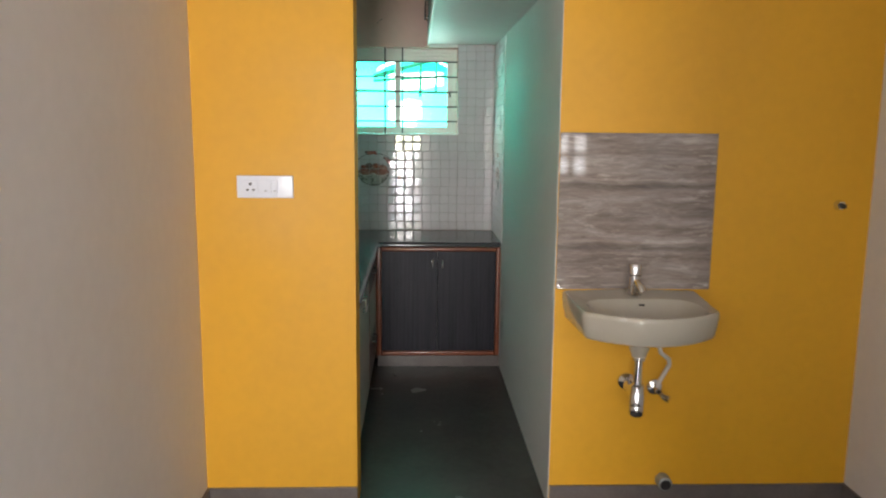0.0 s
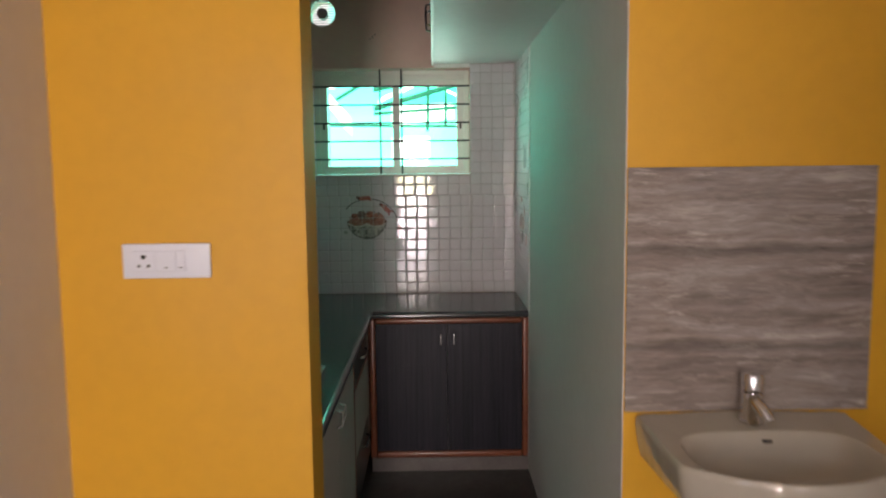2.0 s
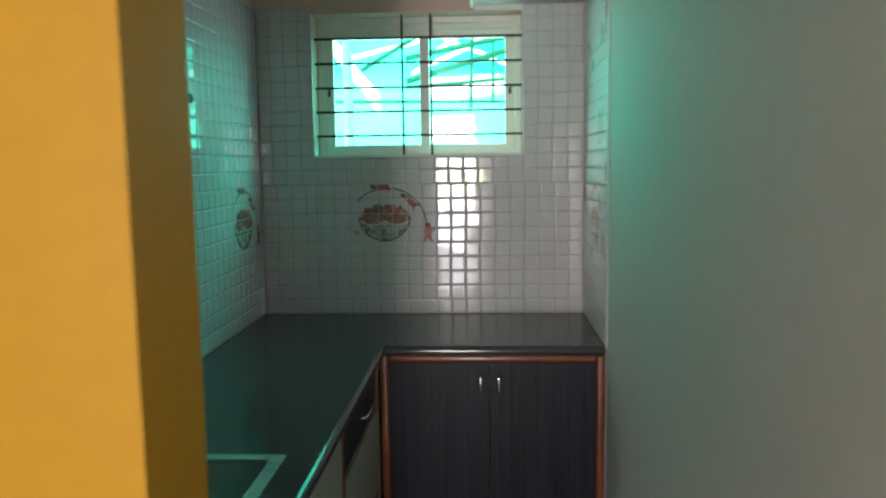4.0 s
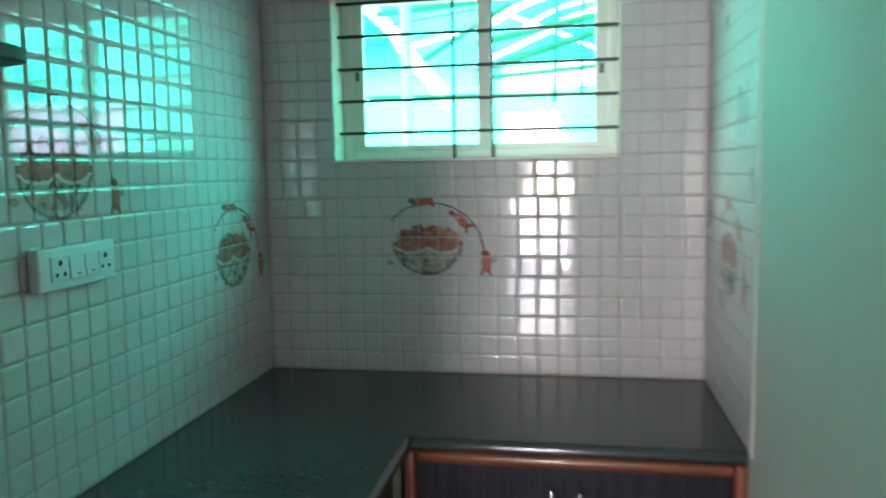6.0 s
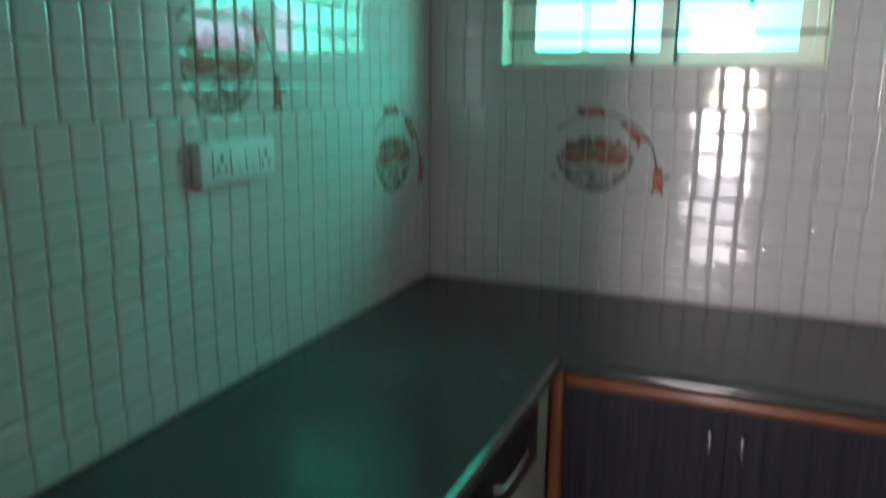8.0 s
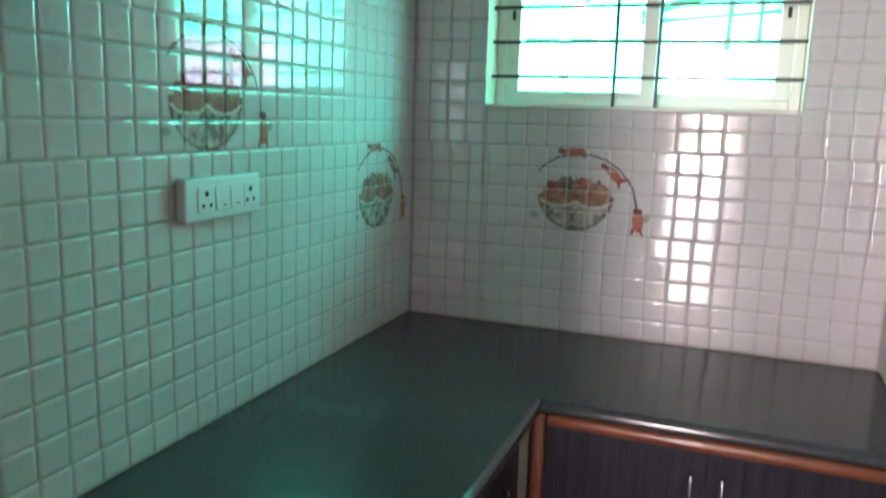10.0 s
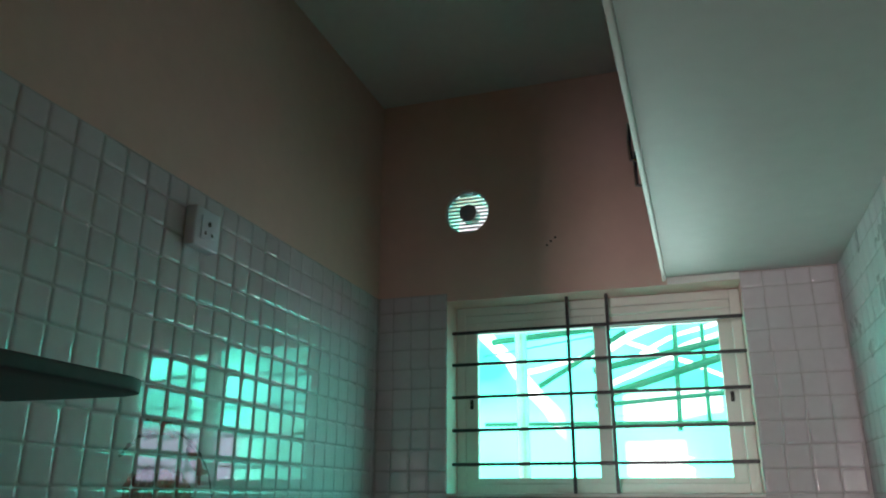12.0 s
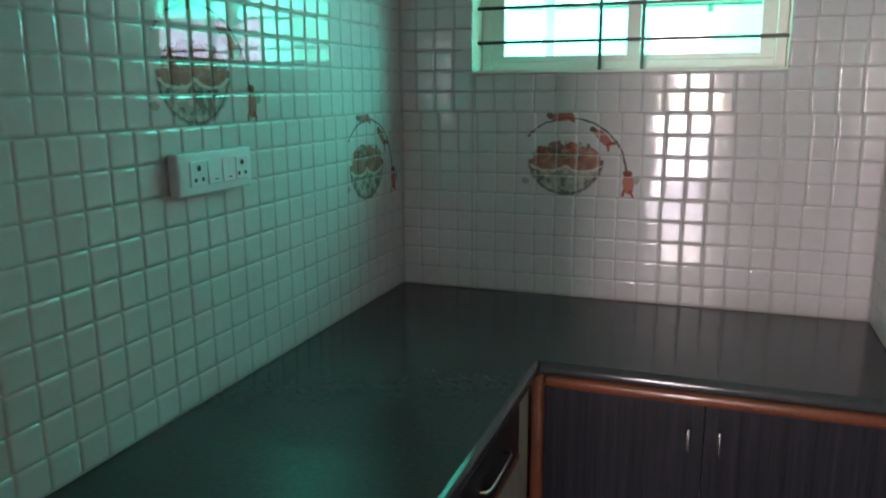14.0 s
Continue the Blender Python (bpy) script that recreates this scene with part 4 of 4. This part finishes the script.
# ---- wall tiles ----
def deco_material(name, axis, sign, u0, v0, glaze=M_TILE):
    """The glaze of the tiles with a printed fruit bowl and flowers; u runs along the wall."""
    m = glaze.copy()
    m.name = name
    nt = m.node_tree
    L = nt.links.new
    b = nt.nodes["Principled BSDF"]
    base = b.inputs["Base Color"].links[0].from_socket
    sep = nt.nodes.new("ShaderNodeSeparateXYZ")
    geo = nt.nodes.new("ShaderNodeNewGeometry")
    nz = nt.nodes.new("ShaderNodeTexNoise")
    nz.inputs["Scale"].default_value, nz.inputs["Detail"].default_value = 55, 3
    L(geo.outputs["Position"], nz.inputs["Vector"])
    wob = nt.nodes.new("ShaderNodeVectorMath")
    wob.operation = "MULTIPLY_ADD"
    L(nz.outputs["Color"], wob.inputs[0])
    wob.inputs[1].default_value = (0.012, 0.012, 0.012)
    L(geo.outputs["Position"], wob.inputs[2])
    L(wob.outputs[0], sep.inputs[0])

    def op(kind, a, c=None, d=None, clamp=False):
        n = nt.nodes.new("ShaderNodeMath")
        n.operation, n.use_clamp = kind, clamp
        for i, q in enumerate((a, c, d)):
            if q is None:
                continue
            if isinstance(q, (int, float)):
                n.inputs[i].default_value = q
            else:
                L(q, n.inputs[i])
        return n.outputs[0]

    u = op("MULTIPLY", op("SUBTRACT", sep.outputs[axis], u0 + 0.006), sign)
    v = op("SUBTRACT", sep.outputs[2], v0 + 0.006)

    def ell(cu, cv, ru, rv, turn=0.0):
        """1 inside an ellipse."""
        du, dv = op("SUBTRACT", u, cu), op("SUBTRACT", v, cv)
        c, s = math.cos(turn), math.sin(turn)
        a = op("ADD", op("MULTIPLY", du, c / ru), op("MULTIPLY", dv, s / ru))
        q = op("ADD", op("MULTIPLY", du, -s / rv), op("MULTIPLY", dv, c / rv))
        rad = op("SQRT", op("ADD", op("MULTIPLY", a, a), op("MULTIPLY", q, q)))
        return op("MULTIPLY", op("SUBTRACT", 1.06, rad), 12.0, clamp=True), rad

    state = [base]

    def lay(mask, color, amount=1.0):
        mix = nt.nodes.new("ShaderNodeMix")
        mix.data_type = "RGBA"
        L(op("MULTIPLY", mask, amount), mix.inputs["Factor"])
        L(state[0], mix.inputs["A"])
        mix.inputs["B"].default_value = (*color, 1)
        state[0] = mix.outputs["Result"]

    below = op("LESS_THAN", v, 0.108)
    # stem: part of a ring
    _, rad = ell(0.012, 0.066, 0.172, 0.168)
    ring = op("MULTIPLY", op("LESS_THAN", op("ABSOLUTE", op("SUBTRACT", rad, 1.0)), 0.018), op("GREATER_THAN", v, 0.06))
    ring = op("MULTIPLY", ring, op("GREATER_THAN", op("ADD", op("MULTIPLY", v, 1.0), op("MULTIPLY", u, 0.6)), 0.105))
    lay(ring, (0.06, 0.05, 0.045), 0.85)
    # fruit
    for cu, cv, ru, rv, col in ((-0.055, 0.112, 0.042, 0.036, (0.36, 0.085, 0.06)), (0.06, 0.112, 0.046, 0.036, (0.42, 0.15, 0.10)), (0.0, 0.118, 0.040, 0.036, (0.36, 0.20, 0.16)),
                                (-0.03, 0.142, 0.026, 0.022, (0.20, 0.12, 0.11)), (0.02, 0.142, 0.022, 0.018, (0.45, 0.13, 0.08)), (-0.075, 0.138, 0.014, 0.012, (0.30, 0.09, 0.07)), (0.068, 0.146, 0.006, 0.011, (0.16, 0.14, 0.12))):
        lay(ell(cu, cv, ru, rv)[0], col, 0.9)
    spot = nt.nodes.new("ShaderNodeTexNoise")
    spot.inputs["Scale"].default_value, spot.inputs["Detail"].default_value = 75, 3
    L(geo.outputs["Position"], spot.inputs["Vector"])
    fruit = ell(0, 0.118, 0.105, 0.046)[0]
    lay(op("MULTIPLY", fruit, op("GREATER_THAN", spot.outputs["Fac"], 0.57)), (0.16, 0.07, 0.055), 0.6)
    lay(op("MULTIPLY", fruit, op("LESS_THAN", spot.outputs["Fac"], 0.42)), (0.55, 0.36, 0.30), 0.55)
    # bowl
    bowl, rad = ell(0, 0.108, 0.112, 0.106)
    bowl = op("MULTIPLY", bowl, below)
    mott = nt.nodes.new("ShaderNodeTexNoise")
    mott.inputs["Scale"].default_value, mott.inputs["Detail"].default_value = 42, 2
    L(geo.outputs["Position"], mott.inputs["Vector"])
    lay(bowl, (0.36, 0.34, 0.31), 0.9)
    lay(op("MULTIPLY", bowl, op("GREATER_THAN", mott.outputs["Fac"], 0.56)), (0.12, 0.12, 0.11), 0.8)
    lay(op("MULTIPLY", bowl, op("LESS_THAN", mott.outputs["Fac"], 0.41)), (0.58, 0.55, 0.50), 0.8)
    upper = op("MULTIPLY", bowl, op("GREATER_THAN", v, 0.079))
    lay(upper, (0.38, 0.12, 0.085), 0.72)
    rim = op("MULTIPLY", op("GREATER_THAN", rad, 0.955), bowl)
    lay(rim, (0.06, 0.06, 0.06), 0.7)
    _, sw = ell(-0.052, 0.105, 0.060, 0.032)
    _, sw2 = ell(0.052, 0.105, 0.060, 0.032)
    for q in (sw, sw2):
        lay(op("MULTIPLY", op("MULTIPLY", op("LESS_THAN", op("ABSOLUTE", op("SUBTRACT", q, 1.0)), 0.10), op("LESS_THAN", v, 0.092)), bowl), (0.66, 0.62, 0.56), 0.9)
    # flowers and leaves
    for cu, cv, ru, rv, tr, col in ((-0.012, 0.238, 0.036, 0.014, 0.05, (0.44, 0.11, 0.08)), (0.110, 0.178, 0.036, 0.014, -0.75, (0.46, 0.12, 0.09)), (0.192, 0.040, 0.017, 0.032, 0.12, (0.48, 0.13, 0.09)),
                                    (-0.124, 0.040, 0.012, 0.009, 0.0, (0.33, 0.34, 0.31)), (0.216, 0.052, 0.010, 0.014, 0.0, (0.30, 0.31, 0.27)), (-0.050, 0.240, 0.010, 0.010, 0.0, (0.16, 0.07, 0.06)), (0.190, 0.072, 0.014, 0.008, 0.0, (0.20, 0.06, 0.05)),
                                    (0.016, 0.250, 0.014, 0.005, 0.5, (0.34, 0.07, 0.05)), (0.018, 0.228, 0.014, 0.005, -0.5, (0.34, 0.07, 0.05)), (0.140, 0.160, 0.014, 0.005, -0.2, (0.34, 0.07, 0.05)),
                                    (0.128, 0.146, 0.005, 0.014, 0.1, (0.34, 0.07, 0.05)), (0.178, 0.012, 0.005, 0.014, -0.3, (0.34, 0.07, 0.05)), (0.203, 0.010, 0.005, 0.014, 0.4, (0.34, 0.07, 0.05)), (0.082, 0.200, 0.010, 0.008, 0.4, (0.16, 0.06, 0.05))):
        lay(ell(cu, cv, ru, rv, tr)[0], col, 0.9)
    L(state[0], b.inputs["Base Color"])
    return m


TILE_MESHES = {}


def tile_rings(w, h):
    hw, hh = w / 2 - 0.0012, h / 2 - 0.0012
    rings = []
    for inset, z in ((0, 0.0), (0.0010, 0.0013), (0.0033, 0.0023), (0.0064, 0.0028)):
        i = min(inset, hw * 0.6, hh * 0.6)
        x, y, c = hw - i, hh - i, min(0.0035, hw * 0.25, hh * 0.25)
        rings.append([(-x + c, -y, z), (x - c, -y, z), (x, -y + c, z), (x, y - c, z), (x - c, y, z), (-x + c, y, z), (-x, y - c, z), (-x, -y + c, z)])
    return rings


FACES = [(r * 8 + k, r * 8 + (k + 1) % 8, r * 8 + 8 + (k + 1) % 8, r * 8 + 8 + k) for r in range(3) for k in range(8)] + [tuple(range(24, 32))]


def tile_mesh(w, h, material):
    key = (round(w, 4), round(h, 4), material.name)
    if key not in TILE_MESHES:
        me = bpy.data.meshes.new("tile")
        me.from_pydata([p for r in tile_rings(w, h) for p in r], [], FACES)
        me.materials.append(material)
        me.polygons.foreach_set("use_smooth", [True] * 24 + [False])
        TILE_MESHES[key] = me
    return TILE_MESHES[key]


PU, PV, ZROW = 0.0638, 0.0635, 1.382


def cells(ua, ub, phase_low, phase_high, z0, z1):
    out = []
    k0 = math.floor((z0 - ZROW) / PV)
    k1 = math.ceil((z1 - ZROW) / PV)
    for k in range(k0, k1):
        va, vb = max(z0, ZROW + k * PV), min(z1, ZROW + (k + 1) * PV)
        if vb - va < 0.008:
            continue
        ph = (phase_high if k >= 0 else phase_low) + (0.004 if (k // 4) % 2 else 0)
        i0 = math.floor((ua - ph) / PU)
        for i in range(i0, i0 + int((ub - ua) / PU) + 3):
            a, c = max(ua, ph + i * PU), min(ub, ph + (i + 1) * PU)
            if c - a > 0.008:
                out.append((a, c, va, vb))
    return out


def lay_tiles(wall, frame_of, cell_list, keep, decos, turn=0.0, spread=0.22, glaze=M_TILE):
    """Single tiles inside the stretch keep(u, v), the others joined."""
    rnd = random.Random(7)
    verts, faces, count = [], [], 0
    for ua, ub, va, vb in cell_list:
        uc, vc = (ua + ub) / 2, (va + vb) / 2
        mt = glaze
        for (du, dv, material) in decos:
            if abs(uc - du) < 0.26 and -0.02 < vc - dv < 0.26:
                mt = material
        base = frame_of(uc, vc) @ pose(0, 0, 0, rnd.gauss(0, 0.22), turn + rnd.gauss(0, spread), 0)
        if (keep(uc, vc) and count < 340) or mt is not glaze:
            ob = new("tile", tile_mesh(ub - ua, vb - va, mt))
            ob.parent = wall
            ob.matrix_parent_inverse = wall.matrix_basis.inverted()
            ob.matrix_basis = base
            count += 1
        else:
            n = len(verts)
            verts += [base @ Vector(p) for r in tile_rings(ub - ua, vb - va) for p in r]
            faces += [tuple(n + i for i in f) for f in FACES]
    if faces:
        me = bpy.data.meshes.new("tiles")
        me.from_pydata(verts, [], faces)
        me.materials.append(glaze)
        me.polygons.foreach_set("use_smooth", ([True] * 24 + [False]) * (len(me.polygons) // 25))
        ob = new("tiles", me)
        ob.parent = wall
        ob.matrix_parent_inverse = wall.matrix_basis.inverted()
        ob["kind"] = "stuff"


def axes(x, y, z):
    return Matrix(((x[0], y[0], z[0], 0), (x[1], y[1], z[1], 0), (x[2], y[2], z[2], 0), (0, 0, 0, 1)))


B = 0.0015
west = bpy.data.objects["wall_kitchen_west"]
east = bpy.data.objects["wall_kitchen_east"]
part("grout", bm_box(XL + 0.0002, XL + B, YK + 0.001, YB - 0.001, HC + 0.001, ZT), M_GROUT, west)
part("grout", bm_box(XR - B, XR - 0.0002, CF - 0.015, YB - 0.001, HC + 0.001, LZ - 0.001), M_GROUT, east)
for bx in ((XL, WL, HC + 0.001, ZT), (WR, XR, HC + 0.001, LZ - 0.001), (WL, WR, HC + 0.001, WB - 0.002)):
    part("grout", bm_box(bx[0], bx[1], YB - B, YB - 0.0002, bx[2], bx[3]), M_GROUT, wb)
part("edge_trim", bm_box(XR - 0.005, XR - 0.0003, CF - 0.034, CF - 0.0152, HC + 0.001, LZ - 0.001, bevel=0.002), M_BEIGE, east, "pale plaster edge beside the tiles")
D_BACK = deco_material("printed_tile_back", 0, 1, -0.190, 1.132)
D_WEST1 = deco_material("printed_tile_west", 1, 1, 5.262, 1.384)
D_WEST2 = deco_material("printed_tile_corner", 1, 1, 6.036, 1.132)
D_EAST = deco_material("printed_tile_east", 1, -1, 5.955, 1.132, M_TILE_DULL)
lay_tiles(west, lambda u, v: Matrix.Translation((XL + B, u, v)) @ axes((0, 1, 0), (0, 0, 1), (1, 0, 0)),
          cells(YK + 0.002, YB - 0.006, 5.714, 5.700, HC + 0.002, ZT), lambda u, v: 4.80 < u < 5.76 and v > 0.95,
          ((5.295, 1.384, D_WEST1), (6.08, 1.132, D_WEST2)))
back = [c for c in cells(XL + 0.006, WL, -0.157, -0.168, HC + 0.002, ZT)]
back += cells(WL, WR, -0.157, -0.163, HC + 0.002, WB - 0.003) + cells(WR, XR - 0.006, -0.157, -0.163, HC + 0.002, LZ - 0.002)
lay_tiles(wb, lambda u, v: Matrix.Translation((u, YB - B, v)) @ axes((1, 0, 0), (0, 0, 1), (0, -1, 0)),
          back, lambda u, v: True, ((-0.15, 1.132, D_BACK),))
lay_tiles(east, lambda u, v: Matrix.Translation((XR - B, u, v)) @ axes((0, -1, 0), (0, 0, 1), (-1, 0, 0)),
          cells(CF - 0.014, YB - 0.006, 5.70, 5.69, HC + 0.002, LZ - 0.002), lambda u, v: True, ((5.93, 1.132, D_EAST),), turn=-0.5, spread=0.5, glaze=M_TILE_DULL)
